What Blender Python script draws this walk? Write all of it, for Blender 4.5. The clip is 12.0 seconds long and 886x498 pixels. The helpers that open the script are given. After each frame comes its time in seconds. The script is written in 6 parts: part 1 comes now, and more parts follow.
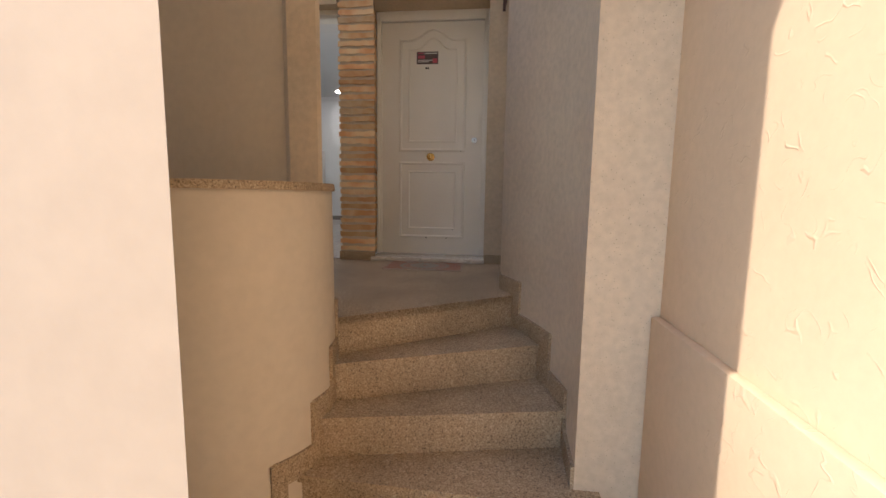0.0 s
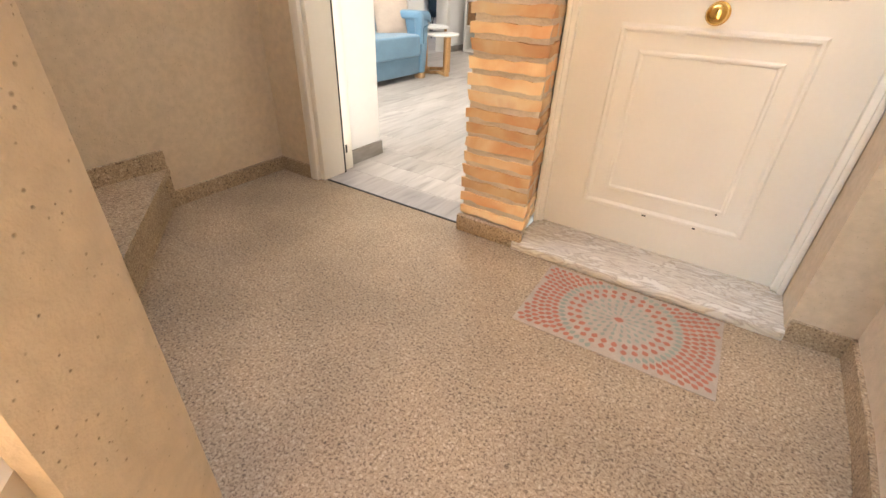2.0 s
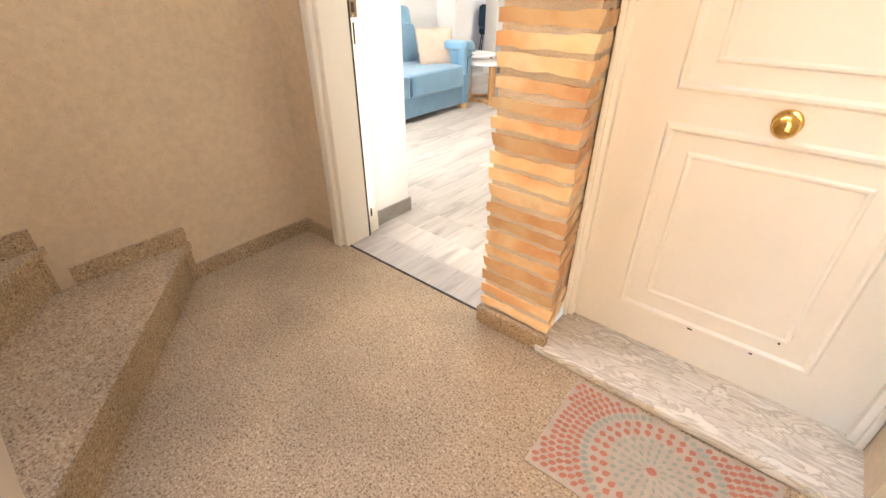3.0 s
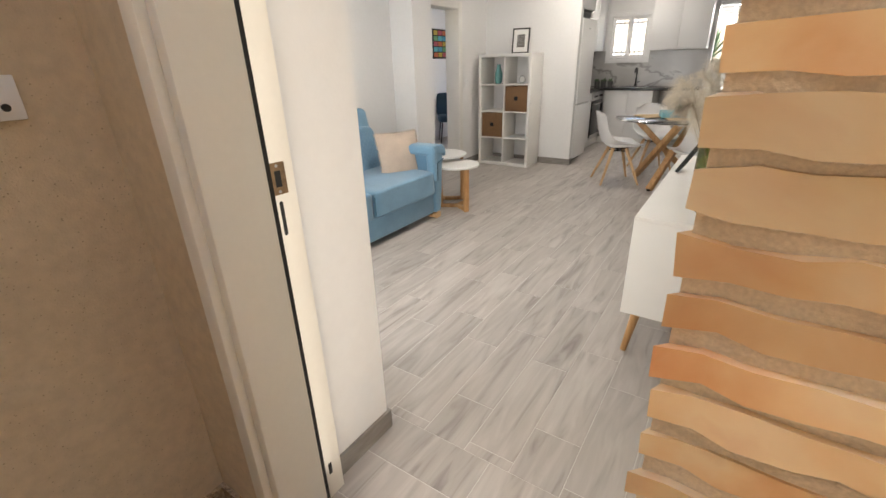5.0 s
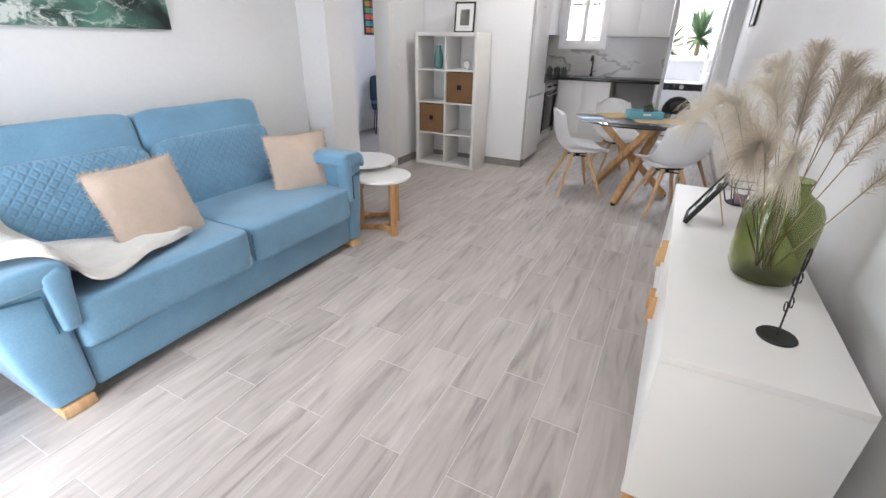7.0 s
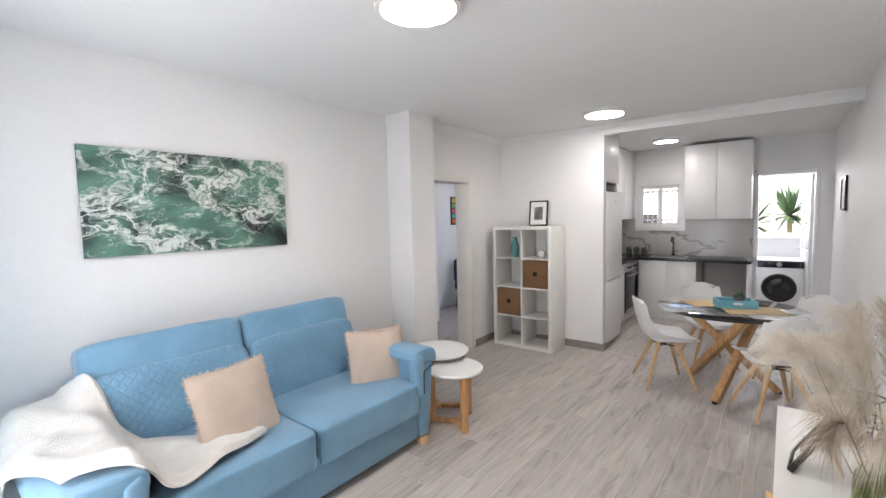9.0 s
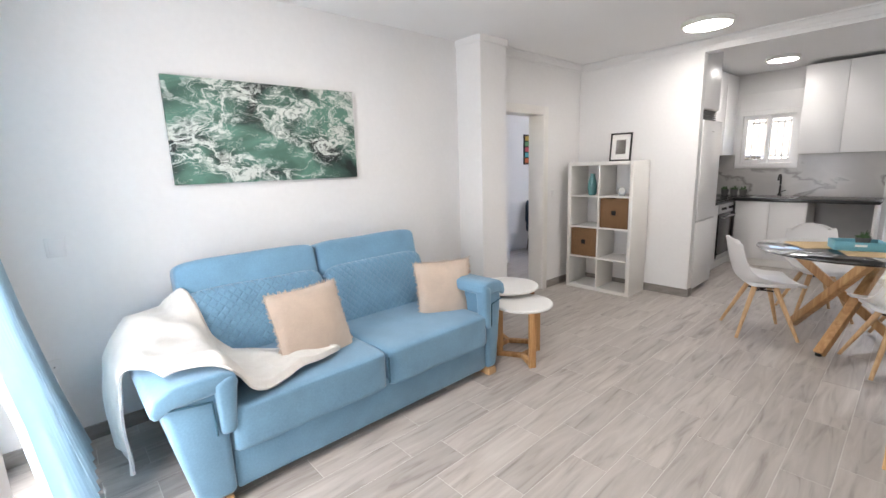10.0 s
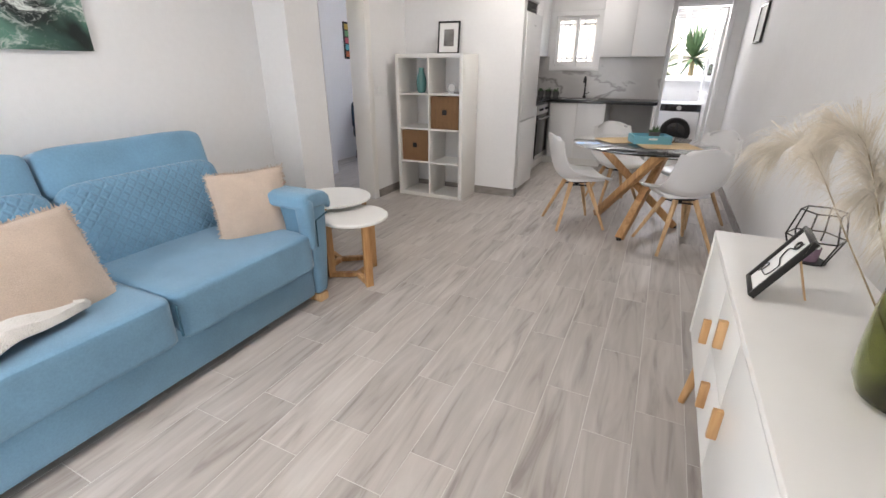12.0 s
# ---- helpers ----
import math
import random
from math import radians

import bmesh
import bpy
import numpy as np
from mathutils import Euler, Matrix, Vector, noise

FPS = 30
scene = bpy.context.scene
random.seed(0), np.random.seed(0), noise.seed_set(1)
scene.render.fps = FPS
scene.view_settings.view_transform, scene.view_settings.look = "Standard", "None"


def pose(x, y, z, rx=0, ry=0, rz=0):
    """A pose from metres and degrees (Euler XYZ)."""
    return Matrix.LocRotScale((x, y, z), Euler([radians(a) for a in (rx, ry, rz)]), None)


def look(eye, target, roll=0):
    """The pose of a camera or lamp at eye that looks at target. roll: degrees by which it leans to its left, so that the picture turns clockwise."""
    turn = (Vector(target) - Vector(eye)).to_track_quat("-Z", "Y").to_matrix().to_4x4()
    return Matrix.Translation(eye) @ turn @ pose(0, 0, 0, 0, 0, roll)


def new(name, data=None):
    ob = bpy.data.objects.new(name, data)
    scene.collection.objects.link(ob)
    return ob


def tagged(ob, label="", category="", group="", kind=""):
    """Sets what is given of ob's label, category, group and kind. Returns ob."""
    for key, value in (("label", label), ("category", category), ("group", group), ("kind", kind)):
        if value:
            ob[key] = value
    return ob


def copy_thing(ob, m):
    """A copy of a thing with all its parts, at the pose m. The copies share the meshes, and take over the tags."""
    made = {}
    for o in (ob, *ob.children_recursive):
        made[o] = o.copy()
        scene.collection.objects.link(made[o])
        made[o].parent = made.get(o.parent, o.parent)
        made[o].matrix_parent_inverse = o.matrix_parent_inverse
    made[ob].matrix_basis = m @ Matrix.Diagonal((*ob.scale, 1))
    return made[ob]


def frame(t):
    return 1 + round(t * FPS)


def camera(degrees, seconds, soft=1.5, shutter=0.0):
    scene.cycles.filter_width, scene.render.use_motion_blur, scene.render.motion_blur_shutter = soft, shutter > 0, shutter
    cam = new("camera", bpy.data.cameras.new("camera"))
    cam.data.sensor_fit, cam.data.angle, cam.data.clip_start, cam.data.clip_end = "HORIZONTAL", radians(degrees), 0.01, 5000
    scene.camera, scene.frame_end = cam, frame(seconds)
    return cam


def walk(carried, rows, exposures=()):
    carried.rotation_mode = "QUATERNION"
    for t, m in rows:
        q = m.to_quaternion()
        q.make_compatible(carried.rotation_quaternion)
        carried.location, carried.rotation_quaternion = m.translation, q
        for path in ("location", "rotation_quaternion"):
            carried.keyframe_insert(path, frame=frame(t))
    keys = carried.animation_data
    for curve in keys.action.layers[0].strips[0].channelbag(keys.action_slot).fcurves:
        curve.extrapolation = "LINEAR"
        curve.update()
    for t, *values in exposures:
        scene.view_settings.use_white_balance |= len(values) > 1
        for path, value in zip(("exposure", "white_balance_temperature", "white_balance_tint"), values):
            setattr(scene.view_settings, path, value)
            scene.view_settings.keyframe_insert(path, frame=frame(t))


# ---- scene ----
cam = camera(91.3, 12.0)
PATH = [
    (0, (4.431, -8.824, 0.564), (4.206, -6.852, 0.319), 0.9),
    (0.5, (4.412, -8.131, 0.696), (4.065, -6.178, 0.443), 3.1),
    (1, (4.254, -7.513, 0.743), (3.733, -5.61, 0.412), 3.6),
    (1.5, (4.121, -6.96, 0.825), (3.243, -5.289, 0.166), 1.5),
    (2, (3.993, -6.72, 0.952), (3.086, -5.276, -0.094), 2.3),
    (2.5, (3.927, -6.588, 1.041), (3.062, -5.225, -0.14), 3.6),
    (3, (3.903, -6.39, 1.202), (2.814, -5.077, 0.158), 0.3),
    (3.5, (3.813, -6.238, 1.39), (2.544, -4.884, 0.646), -1.0),
    (5.3, (3.002, -5.492, 1.361), (2.129, -3.887, 0.549), -1.3),
    (5.5, (2.914, -5.389, 1.388), (2.165, -3.731, 0.558), -1.2),
    (6, (2.789, -5.109, 1.407), (2.162, -3.408, 0.561), -2.9),
    (6.5, (2.749, -4.838, 1.401), (2.014, -3.196, 0.528), -1.7),
    (6.7, (2.755, -4.733, 1.373), (1.953, -3.129, 0.488), 0.6),
    (8.3, (2.851, -4.595, 1.534), (1.873, -2.919, 1.05), 0.2),
    (8.5, (2.872, -4.608, 1.583), (1.825, -2.942, 1.222), -0.4),
    (9, (2.862, -4.599, 1.608), (1.621, -3.038, 1.46), -1.3),
    (9.5, (2.856, -4.574, 1.583), (1.404, -3.211, 1.399), -1.6),
    (10, (2.819, -4.531, 1.48), (1.356, -3.219, 1.104), -1.9),
    (10.5, (2.752, -4.562, 1.392), (1.527, -3.1, 0.79), -0.8),
    (11, (2.71, -4.492, 1.372), (1.716, -2.921, 0.634), -2.1),
    (11.5, (2.663, -4.331, 1.352), (1.79, -2.703, 0.586), -0.6),
    (12, (2.587, -4.173, 1.342), (1.78, -2.514, 0.569), 0.1),
]
EXPOSURES = [(0.0, 1.55, 6300, 11), (0.5, 2.7, 6200, 11), (1.0, 3.0, 6400, 11), (1.5, 3.15, 6700, 11), (2.0, 3.5, 7100, 11), (3.0, 3.78, 7150, 11), (3.5, 3.55, 7000, 11), (5.5, 2.65, 7000, 11), (6.0, 2.65, 6600, 12), (6.5, 2.75, 6100, 12), (8.5, 2.95, 6350, 13), (9.0, 2.8, 6350, 13), (10.0, 2.95, 6450, 13), (10.5, 3.0, 6450, 13), (11.0, 2.88, 6500, 13), (12.0, 2.78, 6500, 13)]
walk(cam, [(t, look(eye, target, roll)) for t, eye, target, roll in PATH], EXPOSURES)

# ---------- world, sun, large lights ----------
world = bpy.data.worlds.new("world")
scene.world = world
world.use_nodes = True
wn = world.node_tree
sky = wn.nodes.new("ShaderNodeTexSky")
sky.sky_type = "NISHITA"
sky.sun_disc = False
SUN_DIR = Vector((0.95, 0.68, -1.25)).normalized()
sky.sun_elevation = math.asin(-SUN_DIR.z)
sky.sun_rotation = math.atan2(-SUN_DIR.x, -SUN_DIR.y)
wn.links.new(sky.outputs[0], wn.nodes["Background"].inputs[0])
wn.nodes["Background"].inputs[1].default_value = 0.15
sun_data = bpy.data.lights.new("sun", "SUN")
sun_data.energy, sun_data.angle, sun_data.color = 2.2, radians(0.53), (1.0, 0.93, 0.84)
sun = new("sun", sun_data)
sun.matrix_world = Matrix.Translation((0, 0, 12)) @ SUN_DIR.to_track_quat("-Z", "Y").to_matrix().to_4x4()


def area_light(name, x, y, z, rx, rz, w, h, power, color=(1.0, 0.98, 0.98)):
    data = bpy.data.lights.new(name, "AREA")
    data.shape, data.size, data.size_y, data.energy, data.color = "RECTANGLE", w, h, power, color
    ob = new(name, data)
    ob.matrix_world = pose(x, y, z, rx, 0, rz)
    return ob


area_light("front_window_light", 0.82, -5.12, 1.08, 90, 0, 1.4, 2.1, 16)
area_light("laundry_window_light", 2.7, 4.19, 2.10, -75, 0, 1.1, 0.16, 5)
# added fill lamp that brightens the hall, in an opening that is never seen
area_light("hall_window_light", -1.15, -2.34, 1.95, 90, 0, 1.3, 0.28, 0.4)
area_light("doorway_light", 2.66, -5.02, 1.08, 90, 0, 0.86, 1.9, 1.0, (1.0, 0.95, 0.88))


# ---------- materials ----------
def mat(name, color, rough=0.5, metal=0.0, vary=0.06, scale=6.0, bump=0.0, bump_scale=60.0, fine=0.0, rand=0.0, sheen=0.0, coat=0.0, spec=0.5, pits=0.0, strokes=0.0):
    m = bpy.data.materials.new(name)
    m.use_nodes = True
    nt = m.node_tree
    b = nt.nodes["Principled BSDF"]
    b.inputs["Roughness"].default_value, b.inputs["Metallic"].default_value = rough, metal
    b.inputs["Sheen Weight"].default_value, b.inputs["Coat Weight"].default_value = sheen, coat
    b.inputs["Specular IOR Level"].default_value = spec
    co = nt.nodes.new("ShaderNodeTexCoord")
    n1 = nt.nodes.new("ShaderNodeTexNoise")
    n1.inputs["Scale"].default_value, n1.inputs["Detail"].default_value = scale, 6
    nt.links.new(co.outputs["Object"], n1.inputs["Vector"])
    ramp = nt.nodes.new("ShaderNodeMapRange")
    ramp.inputs["To Min"].default_value, ramp.inputs["To Max"].default_value = 1 - vary, 1 + vary
    ramp.inputs["From Min"].default_value, ramp.inputs["From Max"].default_value = 0.3, 0.7
    nt.links.new(n1.outputs[0], ramp.inputs["Value"])
    val = ramp.outputs[0]
    if fine:
        n2 = nt.nodes.new("ShaderNodeTexNoise")
        n2.inputs["Scale"].default_value, n2.inputs["Detail"].default_value = scale * 22, 4
        nt.links.new(co.outputs["Object"], n2.inputs["Vector"])
        r2 = nt.nodes.new("ShaderNodeMapRange")
        r2.inputs["To Min"].default_value, r2.inputs["To Max"].default_value = 1 - fine, 1 + fine
        r2.inputs["From Min"].default_value, r2.inputs["From Max"].default_value = 0.3, 0.7
        nt.links.new(n2.outputs[0], r2.inputs["Value"])
        mul = nt.nodes.new("ShaderNodeMath")
        mul.operation = "MULTIPLY"
        nt.links.new(val, mul.inputs[0])
        nt.links.new(r2.outputs[0], mul.inputs[1])
        val = mul.outputs[0]
    if rand:
        oi = nt.nodes.new("ShaderNodeObjectInfo")
        r3 = nt.nodes.new("ShaderNodeMapRange")
        r3.inputs["To Min"].default_value, r3.inputs["To Max"].default_value = 1 - rand, 1 + rand
        nt.links.new(oi.outputs["Random"], r3.inputs["Value"])
        mul2 = nt.nodes.new("ShaderNodeMath")
        mul2.operation = "MULTIPLY"
        nt.links.new(val, mul2.inputs[0])
        nt.links.new(r3.outputs[0], mul2.inputs[1])
        val = mul2.outputs[0]
    height = None
    if pits:
        vo = nt.nodes.new("ShaderNodeTexVoronoi")
        vo.inputs["Scale"].default_value = pits
        nt.links.new(co.outputs["Object"], vo.inputs["Vector"])
        size = nt.nodes.new("ShaderNodeMath")
        size.operation = "MULTIPLY"
        size.inputs[1].default_value = 0.26
        nt.links.new(vo.outputs["Color"], size.inputs[0])
        pr = nt.nodes.new("ShaderNodeMapRange")
        pr.inputs["To Min"].default_value = 0.5
        nt.links.new(vo.outputs["Distance"], pr.inputs["Value"])
        nt.links.new(size.outputs[0], pr.inputs["From Max"])
        mul3 = nt.nodes.new("ShaderNodeMath")
        mul3.operation = "MULTIPLY"
        nt.links.new(val, mul3.inputs[0])
        nt.links.new(pr.outputs[0], mul3.inputs[1])
        val, height = mul3.outputs[0], pr.outputs[0]
    if strokes:
        ns = nt.nodes.new("ShaderNodeTexNoise")
        ns.inputs["Scale"].default_value, ns.inputs["Detail"].default_value, ns.inputs["Distortion"].default_value = strokes, 1.0, 0.6
        nt.links.new(co.outputs["Object"], ns.inputs["Vector"])
        d0 = nt.nodes.new("ShaderNodeMath")
        d0.operation = "SUBTRACT"
        d0.inputs[1].default_value = 0.5
        nt.links.new(ns.outputs[0], d0.inputs[0])
        d1 = nt.nodes.new("ShaderNodeMath")
        d1.operation = "ABSOLUTE"
        nt.links.new(d0.outputs[0], d1.inputs[0])
        d2 = nt.nodes.new("ShaderNodeMapRange")
        d2.interpolation_type = "SMOOTHSTEP"
        d2.inputs["From Max"].default_value, d2.inputs["To Min"].default_value, d2.inputs["To Max"].default_value = 0.022, 1.0, 0.0
        nt.links.new(d1.outputs[0], d2.inputs[0])
        gate = nt.nodes.new("ShaderNodeMapRange")
        gate.inputs["From Min"].default_value, gate.inputs["From Max"].default_value = 0.50, 0.60
        ng = nt.nodes.new("ShaderNodeTexNoise")
        ng.inputs["Scale"].default_value = strokes * 1.3
        nt.links.new(co.outputs["Object"], ng.inputs["Vector"])
        nt.links.new(ng.outputs[0], gate.inputs[0])
        d3 = nt.nodes.new("ShaderNodeMath")
        d3.operation = "MULTIPLY"
        nt.links.new(d2.outputs[0], d3.inputs[0])
        nt.links.new(gate.outputs[0], d3.inputs[1])
        height = d3.outputs[0]
    vm = nt.nodes.new("ShaderNodeVectorMath")
    vm.operation = "SCALE"
    vm.inputs[0].default_value = color
    nt.links.new(val, vm.inputs["Scale"])
    nt.links.new(vm.outputs[0], b.inputs["Base Color"])
    if bump:
        n3 = nt.nodes.new("ShaderNodeTexNoise")
        n3.inputs["Scale"].default_value, n3.inputs["Detail"].default_value = bump_scale, 5
        nt.links.new(co.outputs["Object"], n3.inputs["Vector"])
        bp = nt.nodes.new("ShaderNodeBump")
        bp.inputs["Strength"].default_value, bp.inputs["Distance"].default_value = bump, 0.01
        nt.links.new(n3.outputs[0], bp.inputs["Height"])
        last = bp
        if height is not None:
            last = nt.nodes.new("ShaderNodeBump")
            last.inputs["Strength"].default_value, last.inputs["Distance"].default_value = (0.30, 0.006) if strokes else (0.9, 0.004)
            nt.links.new(height, last.inputs["Height"])
            nt.links.new(bp.outputs[0], last.inputs["Normal"])
        nt.links.new(last.outputs[0], b.inputs["Normal"])
    return m


def ramp_mat(name, tex, stops, rough=0.5, scale=(1, 1, 1), tex_scale=5.0, detail=6.0, distortion=0.0, bump=0.0, rand_offset=False, rand=0.0, stain=0.0):
    """A material whose colour follows a stretched noise, wave or voronoi through colour stops."""
    m = bpy.data.materials.new(name)
    m.use_nodes = True
    nt = m.node_tree
    b = nt.nodes["Principled BSDF"]
    b.inputs["Roughness"].default_value = rough
    co = nt.nodes.new("ShaderNodeTexCoord")
    mp = nt.nodes.new("ShaderNodeMapping")
    mp.inputs["Scale"].default_value = scale
    nt.links.new(co.outputs["Object"], mp.inputs["Vector"])
    if rand_offset:
        oi = nt.nodes.new("ShaderNodeObjectInfo")
        mm = nt.nodes.new("ShaderNodeMath")
        mm.operation = "MULTIPLY"
        mm.inputs[1].default_value = 57.0
        nt.links.new(oi.outputs["Random"], mm.inputs[0])
        nt.links.new(mm.outputs[0], mp.inputs["Location"])
    t = nt.nodes.new(tex)
    t.inputs["Scale"].default_value = tex_scale
    if "Detail" in t.inputs:
        t.inputs["Detail"].default_value = detail
    if "Distortion" in t.inputs:
        t.inputs["Distortion"].default_value = distortion
    nt.links.new(mp.outputs[0], t.inputs["Vector"])
    cr = nt.nodes.new("ShaderNodeValToRGB")
    els = cr.color_ramp.elements
    while len(els) < len(stops):
        els.new(0.5)
    for e, (p, c) in zip(els, stops):
        e.position, e.color = p, (*c, 1)
    nt.links.new(t.outputs[0], cr.inputs[0])
    col = cr.outputs[0]
    if rand:
        oi2 = nt.nodes.new("ShaderNodeObjectInfo")
        r3 = nt.nodes.new("ShaderNodeMapRange")
        r3.inputs["To Min"].default_value, r3.inputs["To Max"].default_value = 1 - rand, 1 + rand
        nt.links.new(oi2.outputs["Random"], r3.inputs["Value"])
        vm = nt.nodes.new("ShaderNodeVectorMath")
        vm.operation = "SCALE"
        nt.links.new(col, vm.inputs[0])
        nt.links.new(r3.outputs[0], vm.inputs["Scale"])
        col = vm.outputs[0]
    if stain:
        sn = nt.nodes.new("ShaderNodeTexNoise")
        sn.inputs["Scale"].default_value, sn.inputs["Detail"].default_value = 2.3, 6
        nt.links.new(co.outputs["Object"], sn.inputs["Vector"])
        sr = nt.nodes.new("ShaderNodeMapRange")
        sr.inputs["From Min"].default_value, sr.inputs["From Max"].default_value = 0.32, 0.68
        sr.inputs["To Min"].default_value, sr.inputs["To Max"].default_value = 1 - stain, 1 + stain * 0.5
        nt.links.new(sn.outputs[0], sr.inputs[0])
        vs_ = nt.nodes.new("ShaderNodeVectorMath")
        vs_.operation = "SCALE"
        nt.links.new(col, vs_.inputs[0])
        nt.links.new(sr.outputs[0], vs_.inputs["Scale"])
        col = vs_.outputs[0]
    nt.links.new(col, b.inputs["Base Color"])
    if bump:
        bp = nt.nodes.new("ShaderNodeBump")
        bp.inputs["Strength"].default_value, bp.inputs["Distance"].default_value = bump, 0.004
        nt.links.new(t.outputs[0], bp.inputs["Height"])
        nt.links.new(bp.outputs[0], b.inputs["Normal"])
    return m


def glass(name, color, rough=0.02, ior=1.45):
    m = bpy.data.materials.new(name)
    m.use_nodes = True
    b = m.node_tree.nodes["Principled BSDF"]
    b.inputs["Base Color"].default_value = (*color, 1)
    b.inputs["Transmission Weight"].default_value = 1
    b.inputs["Roughness"].default_value = rough
    b.inputs["IOR"].default_value = ior
    return m


def glow(name, color, power):
    m = bpy.data.materials.new(name)
    m.use_nodes = True
    b = m.node_tree.nodes["Principled BSDF"]
    b.inputs["Base Color"].default_value = (*color, 1)
    b.inputs["Emission Color"].default_value = (*color, 1)
    b.inputs["Emission Strength"].default_value = power
    return m


WHITE_WALL = mat("white_wall_paint", (0.78, 0.78, 0.78), 0.7, vary=0.02, scale=1.3, fine=0.012, bump=0.06, bump_scale=90)
CEILING = mat("ceiling_paint", (0.80, 0.80, 0.80), 0.8, vary=0.02, scale=0.9, bump=0.03, bump_scale=70)
WHITE_LACQUER = mat("white_lacquer", (0.78, 0.78, 0.76), 0.28, vary=0.015, scale=4)
WHITE_GLOSS = mat("white_gloss", (0.82, 0.82, 0.82), 0.33, vary=0.01, scale=2)
WHITE_SATIN = mat("white_satin_foil", (0.78, 0.77, 0.74), 0.4, vary=0.02, scale=5)
DOOR_WHITE = mat("door_white_paint", (0.82, 0.79, 0.72), 0.5, vary=0.03, scale=3, fine=0.01, bump=0.04, bump_scale=120)
ALU_WHITE = mat("white_aluminium", (0.82, 0.82, 0.82), 0.3, vary=0.01)
GROUT = mat("pale_grout", (0.62, 0.60, 0.57), 0.9, vary=0.05)
BASEBOARD = ramp_mat("grey_wood_tile_skirting", "ShaderNodeTexNoise", [(0.3, (0.20, 0.18, 0.165)), (0.7, (0.30, 0.28, 0.26))], 0.45, (3, 3, 12), 2.5, 8, 0.4)
PLANK = ramp_mat("grey_wood_plank_tile", "ShaderNodeTexNoise", [(0.26, (0.27, 0.24, 0.22)), (0.42, (0.41, 0.376, 0.348)), (0.6, (0.475, 0.44, 0.41)), (0.78, (0.54, 0.505, 0.472))], 0.46, (11, 1.3, 1), 1.7, 10, 1.0, bump=0.05, rand_offset=True, rand=0.09)
STUCCO = mat("cream_textured_render", (0.62, 0.50, 0.355), 0.92, vary=0.07, scale=1.5, fine=0.07, bump=0.2, bump_scale=180, pits=92)
STUCCO_SMOOTH = mat("cream_trowelled_render", (0.66, 0.56, 0.43), 0.9, vary=0.06, scale=1.1, fine=0.03, bump=0.10, bump_scale=14)
OCHRE = mat("ochre_painted_render", (0.62, 0.45, 0.29), 0.85, vary=0.07, scale=1.4, fine=0.03, bump=0.12, bump_scale=30, strokes=13.0)
# cream render with its colour darkened to stand in for weaker light on the facade
FACADE_DARKENED = mat("darkened_facade_render", (0.35, 0.275, 0.205), 0.9, vary=0.06, scale=1.1, fine=0.03, bump=0.10, bump_scale=14)
GRANITE = ramp_mat("speckled_pink_granite", "ShaderNodeTexNoise", [(0.32, (0.13, 0.088, 0.052)), (0.41, (0.29, 0.205, 0.122)), (0.48, (0.39, 0.28, 0.17)), (0.58, (0.47, 0.355, 0.225)), (0.70, (0.60, 0.49, 0.34))], 0.55, (1, 1, 1), 145, 9, 0.7, bump=0.12, stain=0.22)
MARBLE = ramp_mat("veined_cream_marble", "ShaderNodeTexNoise", [(0.3, (0.50, 0.44, 0.36)), (0.46, (0.68, 0.62, 0.52)), (0.52, (0.47, 0.41, 0.33)), (0.6, (0.72, 0.67, 0.58))], 0.25, (2.5, 7, 7), 2.6, 10, 1.8)
MARBLE_TILE = ramp_mat("grey_veined_marble_splashback", "ShaderNodeTexNoise", [(0.40, (0.50, 0.49, 0.48)), (0.475, (0.54, 0.53, 0.52)), (0.5, (0.27, 0.26, 0.25)), (0.525, (0.56, 0.55, 0.54)), (0.6, (0.50, 0.49, 0.48))], 0.2, (1.3, 1.0, 1.9), 0.9, 8, 0.35)
BRICK = ramp_mat("handmade_orange_brick", "ShaderNodeTexNoise", [(0.3, (0.64, 0.32, 0.16)), (0.42, (0.70, 0.43, 0.23)), (0.52, (0.76, 0.54, 0.31)), (0.62, (0.78, 0.62, 0.40)), (0.75, (0.68, 0.44, 0.27))], 0.9, (1, 1, 1), 4.5, 9, 0.5, bump=0.6, rand_offset=True, rand=0.22)
MORTAR = mat("sandy_mortar", (0.60, 0.51, 0.40), 0.95, vary=0.1, scale=9, fine=0.1, bump=0.7, bump_scale=60)
SOFA_BLUE = mat("blue_microfibre", (0.145, 0.295, 0.43), 0.85, vary=0.10, scale=5, fine=0.06, bump=0.12, bump_scale=300, sheen=0.35)
QUILT = mat("quilted_blue_microfibre", (0.145, 0.295, 0.43), 0.85, vary=0.10, scale=5, fine=0.06, sheen=0.35)


